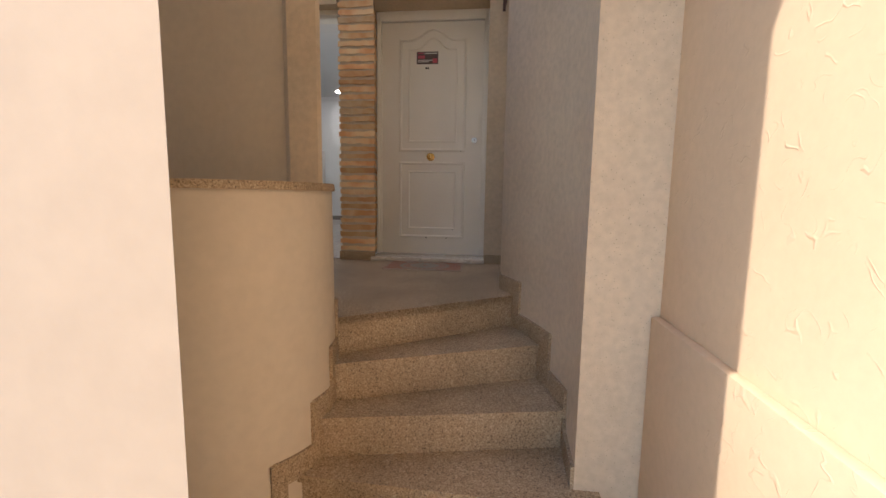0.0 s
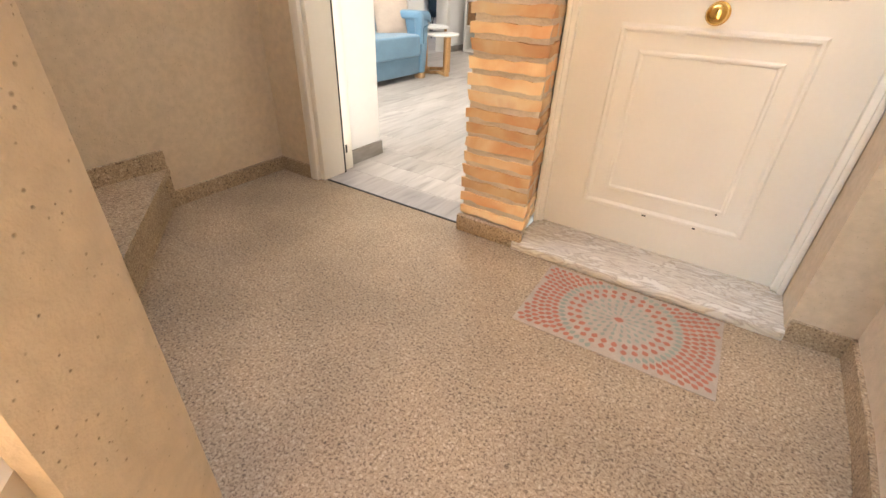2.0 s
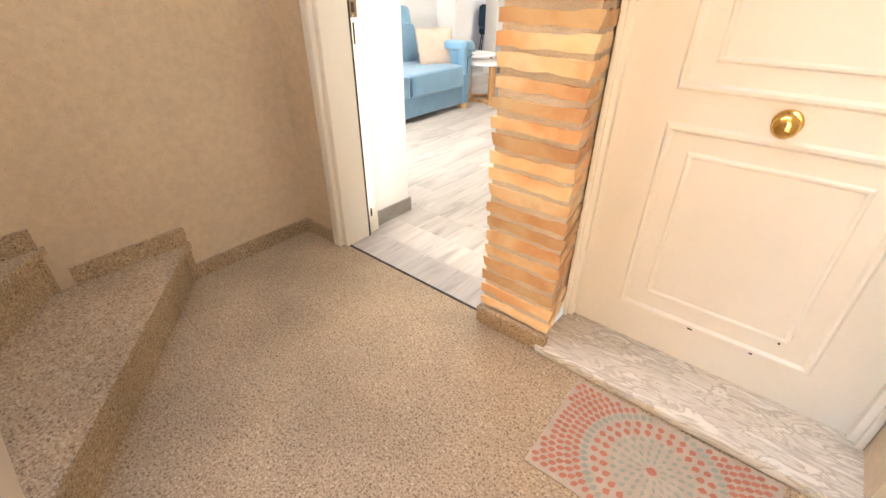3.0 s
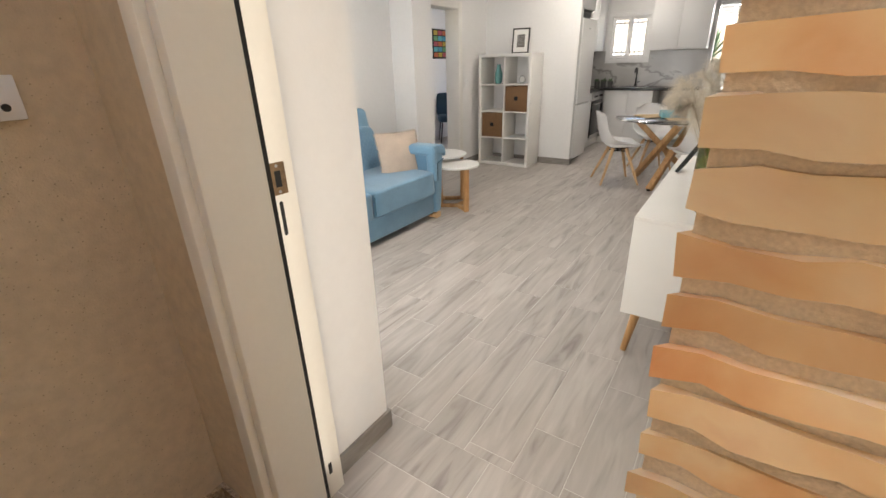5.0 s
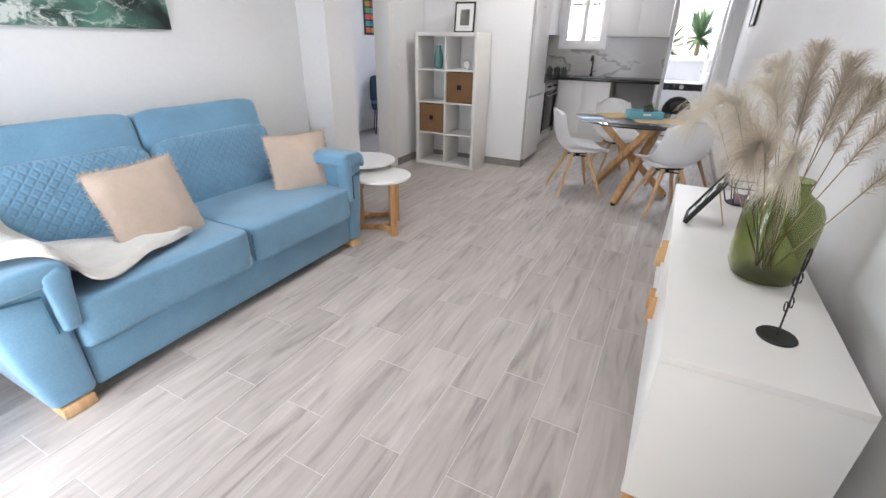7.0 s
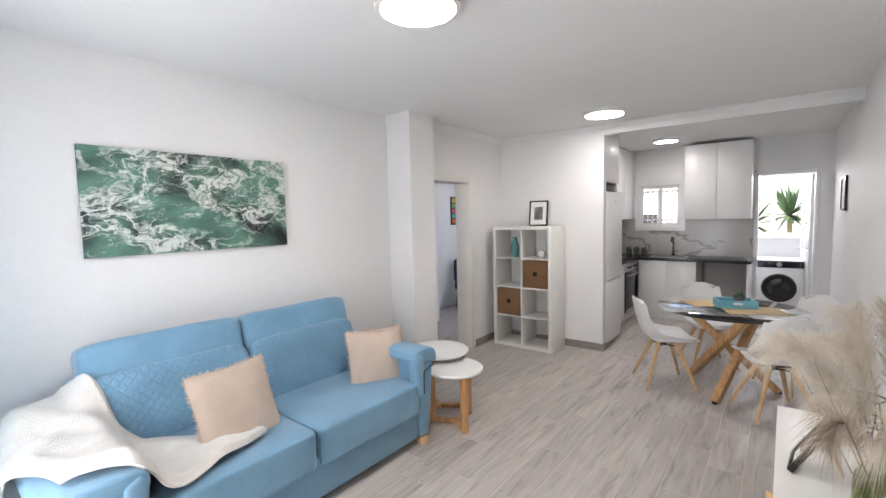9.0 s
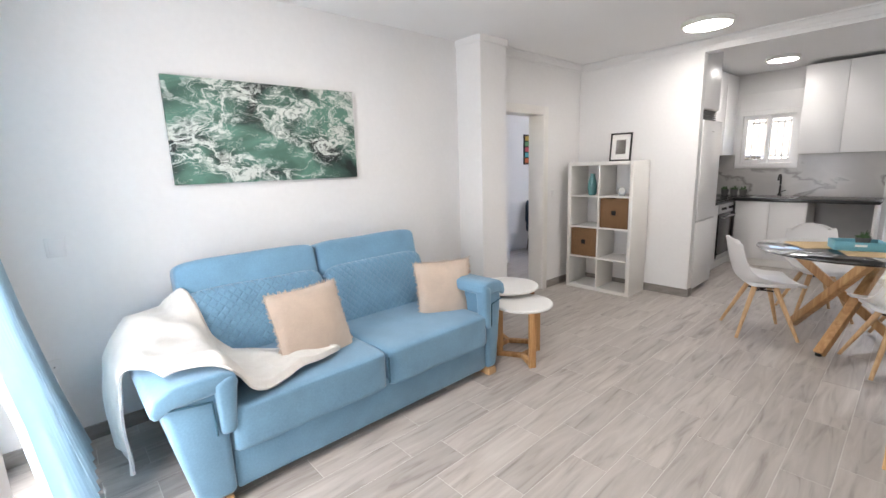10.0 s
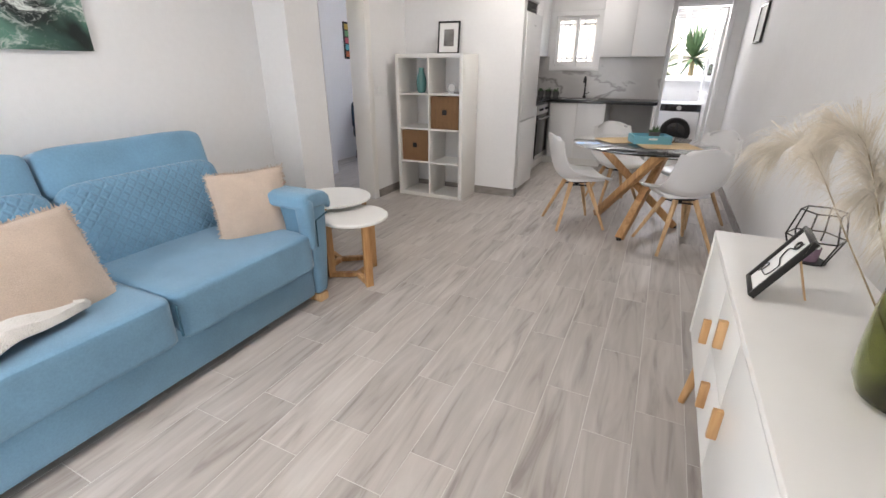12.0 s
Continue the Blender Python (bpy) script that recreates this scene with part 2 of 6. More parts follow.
def add_quilt(m, pitch):
    nt = m.node_tree
    co = nt.nodes.new("ShaderNodeTexCoord")
    sp = nt.nodes.new("ShaderNodeSeparateXYZ")
    nt.links.new(co.outputs["Object"], sp.inputs[0])
    found = []
    for op in ("ADD", "SUBTRACT"):
        s = nt.nodes.new("ShaderNodeMath")
        s.operation = op
        nt.links.new(sp.outputs[1], s.inputs[0])
        nt.links.new(sp.outputs[2], s.inputs[1])
        p = nt.nodes.new("ShaderNodeMath")
        p.operation = "PINGPONG"
        p.inputs[1].default_value = pitch / 2
        nt.links.new(s.outputs[0], p.inputs[0])
        found.append(p)
    mn = nt.nodes.new("ShaderNodeMath")
    mn.operation = "MINIMUM"
    nt.links.new(found[0].outputs[0], mn.inputs[0])
    nt.links.new(found[1].outputs[0], mn.inputs[1])
    mr = nt.nodes.new("ShaderNodeMapRange")
    mr.interpolation_type = "SMOOTHSTEP"
    mr.inputs["From Max"].default_value = pitch * 0.28
    nt.links.new(mn.outputs[0], mr.inputs[0])
    bp = nt.nodes.new("ShaderNodeBump")
    bp.inputs["Strength"].default_value, bp.inputs["Distance"].default_value = 0.55, 0.009
    nt.links.new(mr.outputs[0], bp.inputs["Height"])
    nt.links.new(bp.outputs[0], nt.nodes["Principled BSDF"].inputs["Normal"])


add_quilt(QUILT, 0.055)
PIPING = mat("dark_blue_piping", (0.03, 0.10, 0.15), 0.8)
LINEN = mat("oatmeal_linen", (0.54, 0.44, 0.36), 0.95, vary=0.06, scale=12, fine=0.10, bump=0.5, bump_scale=350, sheen=0.2)
FLEECE = mat("white_fleece", (0.72, 0.70, 0.66), 0.95, vary=0.06, scale=18, fine=0.08, bump=0.9, bump_scale=160, sheen=0.5)
OAK = ramp_mat("light_oiled_oak", "ShaderNodeTexNoise", [(0.3, (0.38, 0.19, 0.075)), (0.55, (0.52, 0.30, 0.13)), (0.75, (0.60, 0.38, 0.19))], 0.45, (14, 14, 1.6), 2.2, 8, 0.6, bump=0.06)
OAK_PALE = ramp_mat("pale_beech", "ShaderNodeTexNoise", [(0.3, (0.50, 0.30, 0.15)), (0.55, (0.62, 0.41, 0.22)), (0.75, (0.68, 0.48, 0.28))], 0.45, (14, 14, 1.6), 2.2, 8, 0.6)
PLASTIC_WHITE = mat("white_plastic", (0.76, 0.76, 0.76), 0.3, vary=0.01)
BLACK_METAL = mat("black_metal", (0.015, 0.015, 0.015), 0.4, metal=0.3, vary=0.05)
BLACK_STONE = mat("black_stone_worktop", (0.018, 0.018, 0.02), 0.22, vary=0.1, scale=60)
STEEL = mat("brushed_steel", (0.55, 0.55, 0.55), 0.3, metal=1.0, vary=0.04, scale=30)
BRASS = mat("polished_brass", (0.72, 0.48, 0.16), 0.14, metal=1.0, vary=0.08, scale=20)
CHROME = mat("chrome", (0.7, 0.7, 0.7), 0.1, metal=1.0)
OLIVE_GLASS = glass("olive_green_glass", (0.47, 0.51, 0.26), 0.02)
CLEAR_GLASS = glass("clear_table_glass", (0.95, 0.985, 0.975), 0.0)
PANE_GLASS = glass("window_glass", (1, 1, 1), 0.0, 1.02)
TEAL_GLASS = glass("teal_glass", (0.25, 0.52, 0.50), 0.08)
DARK_GLASS = mat("dark_oven_glass", (0.012, 0.012, 0.014), 0.06)
WOVEN = ramp_mat("woven_brown_seagrass", "ShaderNodeTexWave", [(0.2, (0.14, 0.07, 0.03)), (0.6, (0.34, 0.19, 0.09))], 0.8, (1, 1, 1), 34, 3, 4.0, bump=0.8)
PAPER = mat("white_paper", (0.8, 0.8, 0.78), 0.8, vary=0.01)
PAMPAS = mat("dried_pampas_grass", (0.68, 0.62, 0.52), 0.9, vary=0.15, scale=20)
PAMPAS_DARK = mat("brown_pampas_grass", (0.50, 0.43, 0.34), 0.9, vary=0.15, scale=20)
STEM = mat("dry_stem", (0.27, 0.21, 0.11), 0.8)
CURTAIN = mat("pale_blue_voile_curtain", (0.48, 0.61, 0.69), 0.9, vary=0.04, scale=8, sheen=0.2)
LAMP_GLOW = glow("lit_diffuser", (1.0, 0.94, 0.87), 8.5)
KITCHEN_GLOW = glow("lit_kitchen_diffuser", (1.0, 0.95, 0.89), 6.5)
SOFA_GLOW = glow("dimmer_lit_diffuser", (1.0, 0.94, 0.87), 9.5)
LEAF = mat("yucca_leaf", (0.07, 0.12, 0.05), 0.5, vary=0.25, scale=9)
SUCCULENT = mat("succulent_green", (0.06, 0.12, 0.045), 0.6, vary=0.25, scale=40)
CERAMIC_GREY = mat("grey_ceramic", (0.10, 0.10, 0.10), 0.6)
BLUE_PAINT = mat("light_blue_wood_paint", (0.16, 0.42, 0.52), 0.55, vary=0.06, scale=12)
STRAW = mat("straw_placemat", (0.56, 0.42, 0.24), 0.9, vary=0.12, scale=40, bump=0.4, bump_scale=200)
RED_PLASTIC = mat("pink_red_card", (0.55, 0.10, 0.14), 0.5)
CERAMIC_RED = mat("mat_red", (0.45, 0.17, 0.105), 0.9, vary=0.12, scale=30)
MAT_BASE = mat("mat_sand", (0.46, 0.375, 0.285), 0.95, vary=0.08, scale=25, fine=0.1)
MAT_GREEN = mat("mat_sage", (0.31, 0.33, 0.255), 0.95, vary=0.1, scale=30)
GROUND = mat("pale_concrete_paving", (0.50, 0.44, 0.36), 0.95, vary=0.12, scale=1.3, fine=0.08, bump=0.2, bump_scale=30)
NAVY = mat("navy_fabric", (0.03, 0.06, 0.09), 0.9)


# ---------- shape helpers ----------
def box(x0, y0, z0, x1, y1, z1, bevel=0.0, seg=2, bm=None):
    bm = bm or bmesh.new()
    r = bmesh.ops.create_cube(bm, size=1, matrix=Matrix.Translation(((x0 + x1) / 2, (y0 + y1) / 2, (z0 + z1) / 2)) @ Matrix.Diagonal((x1 - x0, y1 - y0, z1 - z0, 1)))
    if bevel:
        es = list({e for v in r["verts"] for e in v.link_edges})
        bmesh.ops.bevel(bm, geom=es, offset=bevel, segments=seg, affect="EDGES", profile=0.5)
    return bm


def boxes(rows):
    bm = bmesh.new()
    for r in rows:
        box(*r, bm=bm)
    return bm


def tube(p0, p1, r0, r1=None, n=12, bm=None):
    """A tapered round bar from p0 to p1."""
    bm = bm or bmesh.new()
    p0, p1 = Vector(p0), Vector(p1)
    d = p1 - p0
    m = Matrix.Translation((p0 + p1) / 2) @ d.to_track_quat("Z", "Y").to_matrix().to_4x4()
    bmesh.ops.create_cone(bm, cap_ends=True, segments=n, radius1=r0, radius2=r0 if r1 is None else r1, depth=d.length, matrix=m)
    return bm


def bar(p0, p1, w, t, bevel=0.003, bm=None):
    """A square-section beam from p0 to p1, w wide and t thick."""
    bm = bm or bmesh.new()
    p0, p1 = Vector(p0), Vector(p1)
    d = p1 - p0
    m = Matrix.Translation((p0 + p1) / 2) @ d.to_track_quat("Z", "Y").to_matrix().to_4x4()
    r = bmesh.ops.create_cube(bm, size=1, matrix=m @ Matrix.Diagonal((w, t, d.length, 1)))
    if bevel:
        bmesh.ops.bevel(bm, geom=list({e for v in r["verts"] for e in v.link_edges}), offset=bevel, segments=2, affect="EDGES", profile=0.5)
    return bm


def lathe(profile, n=32, bm=None, m=None):
    """A turned shape from (radius, height) rows."""
    bm = bm or bmesh.new()
    rings = []
    for r, z in profile:
        if r < 1e-5:
            rings.append([bm.verts.new((0, 0, z))])
        else:
            rings.append([bm.verts.new((r * math.cos(2 * math.pi * i / n), r * math.sin(2 * math.pi * i / n), z)) for i in range(n)])
    made = [v for ring in rings for v in ring]
    for a, b in zip(rings, rings[1:]):
        for i in range(n):
            j = (i + 1) % n
            if len(a) == 1 and len(b) == 1:
                continue
            if len(a) == 1:
                bm.faces.new((a[0], b[j], b[i]))
            elif len(b) == 1:
                bm.faces.new((a[i], a[j], b[0]))
            else:
                bm.faces.new((a[i], a[j], b[j], b[i]))
    if m is not None:
        bmesh.ops.transform(bm, matrix=m, verts=made)
    bmesh.ops.recalc_face_normals(bm, faces=bm.faces)
    return bm


def prism(points, z0, z1, bm=None):
    """An upright solid over a plan outline."""
    bm = bm or bmesh.new()
    lo = [bm.verts.new((x, y, z0)) for x, y in points]
    hi = [bm.verts.new((x, y, z1)) for x, y in points]
    n = len(points)
    fs = [bm.faces.new(lo[::-1]), bm.faces.new(hi)]
    fs += [bm.faces.new((lo[i], lo[(i + 1) % n], hi[(i + 1) % n], hi[i])) for i in range(n)]
    bmesh.ops.recalc_face_normals(bm, faces=fs)
    return bm


def slab_yz(points, x0, x1, bm=None):
    """A solid over an outline in y and z, from x0 to x1."""
    bm = prism(points, 0, 1, bm)
    bmesh.ops.transform(bm, matrix=Matrix(((0, 0, x1 - x0, x0), (1, 0, 0, 0), (0, 1, 0, 0), (0, 0, 0, 1))), verts=bm.verts)
    bmesh.ops.recalc_face_normals(bm, faces=bm.faces)
    return bm


def sweep(points, r, n=8, closed=False, bm=None):
    """A round wire along points."""
    bm = bm or bmesh.new()
    pts = [Vector(p) for p in points]
    rings = []
    for i, p in enumerate(pts):
        a = pts[i - 1] if (i or closed) else p
        b = pts[(i + 1) % len(pts)] if (i + 1 < len(pts) or closed) else p
        q = (b - a).to_track_quat("Z", "Y")
        rr = r[i] if isinstance(r, (list, tuple)) else r
        rings.append([bm.verts.new(p + q @ Vector((rr * math.cos(2 * math.pi * k / n), rr * math.sin(2 * math.pi * k / n), 0))) for k in range(n)])
    pairs = list(zip(rings, rings[1:])) + ([(rings[-1], rings[0])] if closed else [])
    for a, b in pairs:
        for k in range(n):
            bm.faces.new((a[k], a[(k + 1) % n], b[(k + 1) % n], b[k]))
    if not closed:
        bm.faces.new(rings[0][::-1])
        bm.faces.new(rings[-1])
    return bm


def shade(me, angle=40):
    for p in me.polygons:
        p.use_smooth = True
    me.set_sharp_from_angle(angle=radians(angle))


def mesh_of(name, bm, material, smooth=True):
    me = bpy.data.meshes.new(name)
    bm.to_mesh(me)
    bm.free()
    me.materials.append(material)
    if smooth:
        shade(me)
    return me


def part(name, bm, material, parent, label=""):
    ob = new(name, mesh_of(name, bm, material))
    ob.parent = parent
    return tagged(ob, label)


def thing(name, m, label, category, group=""):
    ob = new(name)
    ob.empty_display_size = 0.1
    ob.matrix_basis = m
    return tagged(ob, label, category, group)


def single(name, bm, material, label, category, group="", m=None):
    ob = new(name, mesh_of(name, bm, material))
    if m is not None:
        ob.matrix_basis = m
    return tagged(ob, label, category, group)


def setting(name, bm, material, label, category):
    return tagged(new(name, mesh_of(name, bm, material)), label, category, "", "structure")


# ---------- living room, kitchen, hall: the shell ----------
XW, XE, YS, YN = -0.235, 3.34, -4.59, 0.42
YB = -4.95
HC, HK, YK, XK = 2.60, 2.62, 3.10, 0.46

setting("wall_west", boxes([(XW - 0.2, -5.15, -0.05, XW, -1.2, 2.9)]), WHITE_WALL, "smooth white painted living room wall behind the sofa", "wall")
setting("column", box(XW, -1.55, 0, 0.067, -1.2, 2.595), WHITE_WALL, "white painted square column against the wall", "column")
setting("column_cap", boxes([(XW, -1.565, 2.545, 0.082, -1.19, 2.6)]), WHITE_WALL, "white plaster moulding round the column top", "moulding")
setting("wall_hall", boxes([(-0.3, -0.27, 0, -0.117, YN, 2.9), (-0.3, -1.2, 2.07, -0.117, -0.27, 2.9), (-0.3, -1.2, 0, -0.117, -1.12, 2.07)]), WHITE_WALL, "white painted wall with the open hall doorway", "wall")
setting("wall_north", boxes([(-0.3, YN, 0, 1.22, YN + 0.09, 2.9)]), WHITE_WALL, "white painted wall behind the cube shelf", "wall")
setting("beam", boxes([(1.22, YN, 2.49, XE, YN + 0.14, 2.9)]), WHITE_WALL, "white plastered beam between living room and kitchen", "beam")
setting("wall_east", box(XE, -4.75, -0.05, XE + 0.2, 4.3, 2.9), WHITE_WALL, "long white painted wall beside the sideboard", "wall")
setting("wall_kitchen_west", box(XK - 0.12, YN + 0.09, 0, XK, YK, 2.9), WHITE_WALL, "white kitchen wall behind fridge and oven", "wall")
KWX0, KWX1, KWZ0, KWZ1 = 0.905, 1.575, 1.345, 2.07
setting("wall_kitchen_north", boxes([(XK - 0.12, YK, 0, KWX0, YK + 0.16, 2.9), (KWX0, YK, 0, KWX1, YK + 0.16, KWZ0), (KWX0, YK, KWZ1, KWX1, YK + 0.16, 2.9), (KWX1, YK, 0, 2.50, YK + 0.16, 2.9), (2.50, YK, 2.12, 3.18, YK + 0.16, 2.9), (3.18, YK, 0, XE, YK + 0.16, 2.9)]), WHITE_WALL, "white kitchen wall with a window and the laundry doorway", "wall")
setting("wall_south", boxes([(XW - 0.2, -5.15, -0.05, 0.1, YB, 2.9), (0.1, -5.15, 2.15, 1.55, YB, 2.9), (1.55, -5.15, 0, 1.82, YB, 2.9), (1.82, -4.978, 0, 2.185, -4.655, 2.9), (1.82, -5.15, 0, 1.9, -4.978, 2.9), (2.185, -4.95, 2.10, 3.30, YS, 2.9), (3.30, -4.88, 0, 4.9, YS, 2.9)]), WHITE_WALL, "white inner wall with the entrance doorway and a curtained window", "wall")
setting("ceiling", boxes([(XW - 0.2, -4.75, HC, XE + 0.05, YN, HC + 0.12), (XW - 0.2, -5.15, HC, 1.6, -4.75, HC + 0.12)]), CEILING, "flat white living room ceiling", "ceiling")
setting("ceiling_kitchen", box(XK - 0.12, YN + 0.14, HK, XE + 0.05, YK, HK + 0.1), CEILING, "flat white kitchen ceiling", "ceiling")


def cornice(name, p0, p1, inward, k=1.0):
    """A stepped plaster cornice from p0 to p1 under the ceiling; inward is the way out from the wall."""
    p0, p1, w = Vector((*p0, 0)), Vector((*p1, 0)), Vector((*inward, 0))
    prof = [(0, -0.075), (0.012, -0.075), (0.014, -0.055), (0.03, -0.04), (0.045, -0.018), (0.062, -0.014), (0.064, 0), (0, 0)]
    bm = bmesh.new()
    ends = [[bm.verts.new(p + w * a * k + Vector((0, 0, HC + z * k - 0.002))) for a, z in prof] for p in (p0, p1)]
    n = len(prof)
    for i in range(n):
        bm.faces.new((ends[0][i], ends[0][(i + 1) % n], ends[1][(i + 1) % n], ends[1][i]))
    bm.faces.new(ends[0][::-1])
    bm.faces.new(ends[1])
    bmesh.ops.recalc_face_normals(bm, faces=bm.faces)
    return setting(name, bm, WHITE_WALL, "white plaster cornice under the ceiling", "cornice")


cornice("cornice_north", (-0.117, YN), (XE - 0.10, YN), (0, -1))
cornice("cornice_east", (XE, -1.28), (XE, -4.5), (-1, 0), 2.0)
cornice("cornice_hall", (-0.117, -1.18), (-0.117, YN), (1, 0))


def baseboard(name, rows):
    bm = bmesh.new()
    for r in rows:
        box(*r, bm=bm)
    return setting(name, bm, BASEBOARD, "grey wood-look tile skirting along the wall", "baseboard")


BH, BT = 0.085, 0.012
baseboard("baseboard_west", [(XW, YB, 0, XW + BT, -1.55, BH), (XW, -1.562, 0, 0.079, -1.55, BH), (0.067, -1.55, 0, 0.079, -1.2, BH)])
baseboard("baseboard_hall", [(-0.117, -0.25, 0, -0.105, YN, BH), (-0.117, YN - BT, 0, 1.232, YN, BH), (1.22, YN, 0, 1.232, YN + 0.09, BH)])
baseboard("baseboard_east", [(XE - BT, YS, 0, XE, YK, BH)])
baseboard("baseboard_south", [(XW, YB, 0, 0.1, YB + BT, BH), (1.82, -4.655, 0, 2.185, -4.655 + BT, BH), (2.185, -4.94, 0, 2.197, -4.655 + BT, BH), (3.30, YS, 0, XE, YS + BT, BH)])
baseboard("baseboard_kitchen", [(3.24, YK - BT, 0, XE, YK, BH)])

# hall behind the doorway
setting("hall_floor", box(-2.6, -2.4, -0.2, -0.117, 2.6, -0.004), PLANK, "grey wood-look tiled hall floor", "floor")
# unseen gap from 1.8 to 2.1 in the south end, added to let light in
setting("wall_hall_far", boxes([(-2.0, -2.4, 0, -1.85, 2.6, 2.6), (-1.85, 0.45, 0, -1.32, 0.55, 2.6), (-1.9, -2.45, 0, -0.435, -2.35, 1.8), (-1.9, -2.45, 2.1, -0.435, -2.35, 2.6), (-1.9, 2.5, 0, 0.48, 2.6, 2.6)]), WHITE_WALL, "white wall at the end of the dim hall", "wall")
setting("ceiling_hall", box(-2.0, -2.4, 2.45, -0.3, 2.6, 2.55), CEILING, "white hall ceiling", "ceiling")

# hall door frame
fr = thing("door_frame_hall", pose(0, 0, 0), "white painted door frame round the hall doorway", "door frame")
part("jamb", box(-0.31, -0.345, 0, -0.105, -0.255, 2.09, 0.004), WHITE_SATIN, fr)
part("jamb", box(-0.31, -1.14, 0, -0.105, -1.08, 2.10, 0.004), WHITE_SATIN, fr)
part("head", box(-0.31, -1.08, 2.0, -0.105, -0.345, 2.09, 0.004), WHITE_SATIN, fr)
tagged(fr, kind="structure")

# laundry room past the kitchen doorway
setting("laundry_walls", boxes([(2.0, 3.26, 0, 2.1, 4.3, 2.9), (2.1, 4.2, 0, XE, 4.3, 1.17), (2.1, 4.2, 2.25, XE, 4.3, 2.9), (3.30, 4.2, 1.17, XE, 4.3, 2.25)]), WHITE_WALL, "white laundry walls below and beside the window", "wall")
setting("ceiling_laundry", box(2.0, 3.26, 2.6, XE, 4.3, 2.7), CEILING, "white laundry ceiling", "ceiling")
setting("floor_laundry", box(2.0, YK, -0.1, XE, 4.3, 0.0), GROUT, "pale tiled laundry floor", "floor")

# slab under the planks
floor = setting("floor", boxes([(XW - 0.2, YS, -0.2, XE + 0.1, YN, -0.0012), (XW - 0.2, YB, -0.2, 1.82, YS, -0.0012), (XK, YN, -0.2, XE + 0.1, YK, -0.0012), (1.82, -5.17, -0.2, 3.3, YS, -0.0012)]), GROUT, "grey wood-look porcelain plank floor with pale joints", "floor")

# ---------- landing and outer stairs ----------
def line_y(a, b, x):
    return a[1] + (b[1] - a[1]) * (x - a[0]) / (b[0] - a[0])


NOSE = [((3.755, -6.945), (4.585, -6.33)), ((3.732, -7.07), (4.711, -6.65)), ((3.685, -7.213), (4.761, -6.985)), ((3.66, -7.31), (4.765, -7.35))]
RISE = 0.18
XL, XR = 3.30, 4.86


def edge(k, dy=0.0):
    a, b = NOSE[k]
    return [(XL, line_y(a, b, XL) + dy), (XR, line_y(a, b, XR) + dy)]


landing = setting("landing_floor", prism([(1.8, -5.17), (1.8, -6.64), (3.3, -6.64)] + edge(0) + [(XR, -5.17)], -0.03, 0.0), GRANITE, "worn speckled pinkish granite landing floor", "floor")
stairs = tagged(new("stairs"), "speckled granite winder stairs up to the landing", "stairs", "", "structure")
for k in range(4):
    part("riser", prism(edge(k, 0.02) + edge(k, 0.06)[::-1], -RISE * (k + 1) - 0.02, -RISE * k - 0.03), GRANITE, stairs)
    part("nosing", prism(edge(k) + edge(k, 0.03)[::-1], -RISE * k - 0.03, -RISE * k - 0.0005), GRANITE, stairs)
    if k:
        part("tread", prism(edge(k, 0.03) + edge(k - 1, 0.05)[::-1], -RISE * k - 0.03, -RISE * k - 0.001), GRANITE, stairs)
setting("stair_core", prism([(1.8, -5.2), (1.8, -6.5), (3.25, -6.5)] + edge(0, 0.07) + [(XR, -5.2)], -0.75, -0.03), STUCCO_SMOOTH, "solid body under the landing", "stairs")

# upper flight beside the landing
upper = tagged(new("upper_stairs"), "granite winder steps rising beside the landing wall", "stairs", "", "structure")
U1 = [(1.86, -5.80), (2.90, -6.60)]
U2 = [(1.86, -6.26), (2.25, -6.60)]
part("riser", prism([U1[0], U1[1], (U1[1][0] - 0.02, U1[1][1] - 0.02), (U1[0][0], U1[0][1] - 0.03)], 0, 0.16), GRANITE, upper)
part("tread", prism([(U1[0][0], U1[0][1] + 0.03), (U1[1][0] + 0.02, U1[1][1] + 0.02), (2.90, -6.66), (1.86, -6.66)], 0.16, 0.19), GRANITE, upper)
part("riser", prism([U2[0], U2[1], (U2[1][0] - 0.02, U2[1][1] - 0.02), (U2[0][0], U2[0][1] - 0.03)], 0.19, 0.35), GRANITE, upper)
part("tread", prism([(U2[0][0], U2[0][1] + 0.03), (U2[1][0] + 0.02, U2[1][1] + 0.02), (2.2, -6.66), (1.86, -6.66)], 0.35, 0.38), GRANITE, upper)
setting("wall_landing_west", box(1.6, -7.0, -0.75, 1.92, -4.75, 2.25), STUCCO, "cream textured wall at the landing's far side", "wall")
# unseen upper part up to 5.0 added to bounce sunlight down onto the landing
setting("wall_landing_north", boxes([(1.92, -5.2, 0, 2.19, -4.98, 5.0), (2.19, -5.2, 2.10, 3.11, -4.95, 5.0), (3.11, -5.2, 2.6, 3.39, -4.95, 5.0), (3.39, -5.2, 2.12, 4.36, -4.88, 5.0), (4.36, -5.2, 0, 4.95, -4.88, 5.0)]), STUCCO, "cream textured wall round the two front doors", "wall")
RIGHT = [(4.535, -5.15), (4.52, -5.6), (4.49, -5.95), (4.495, -6.18), (4.60, -6.41), (4.67, -6.59), (4.728, -6.76), (4.775, -6.98), (4.765, -7.25)]
# also carried up to 5.0 out of view, as an added sun reflector
setting("wall_stairs_east", prism(RIGHT + [(5.03, -7.25), (5.2, -7.2), (5.2, -5.15)], -0.75, 5.0), STUCCO, "cream pitted render wall curving round the stairs", "wall")
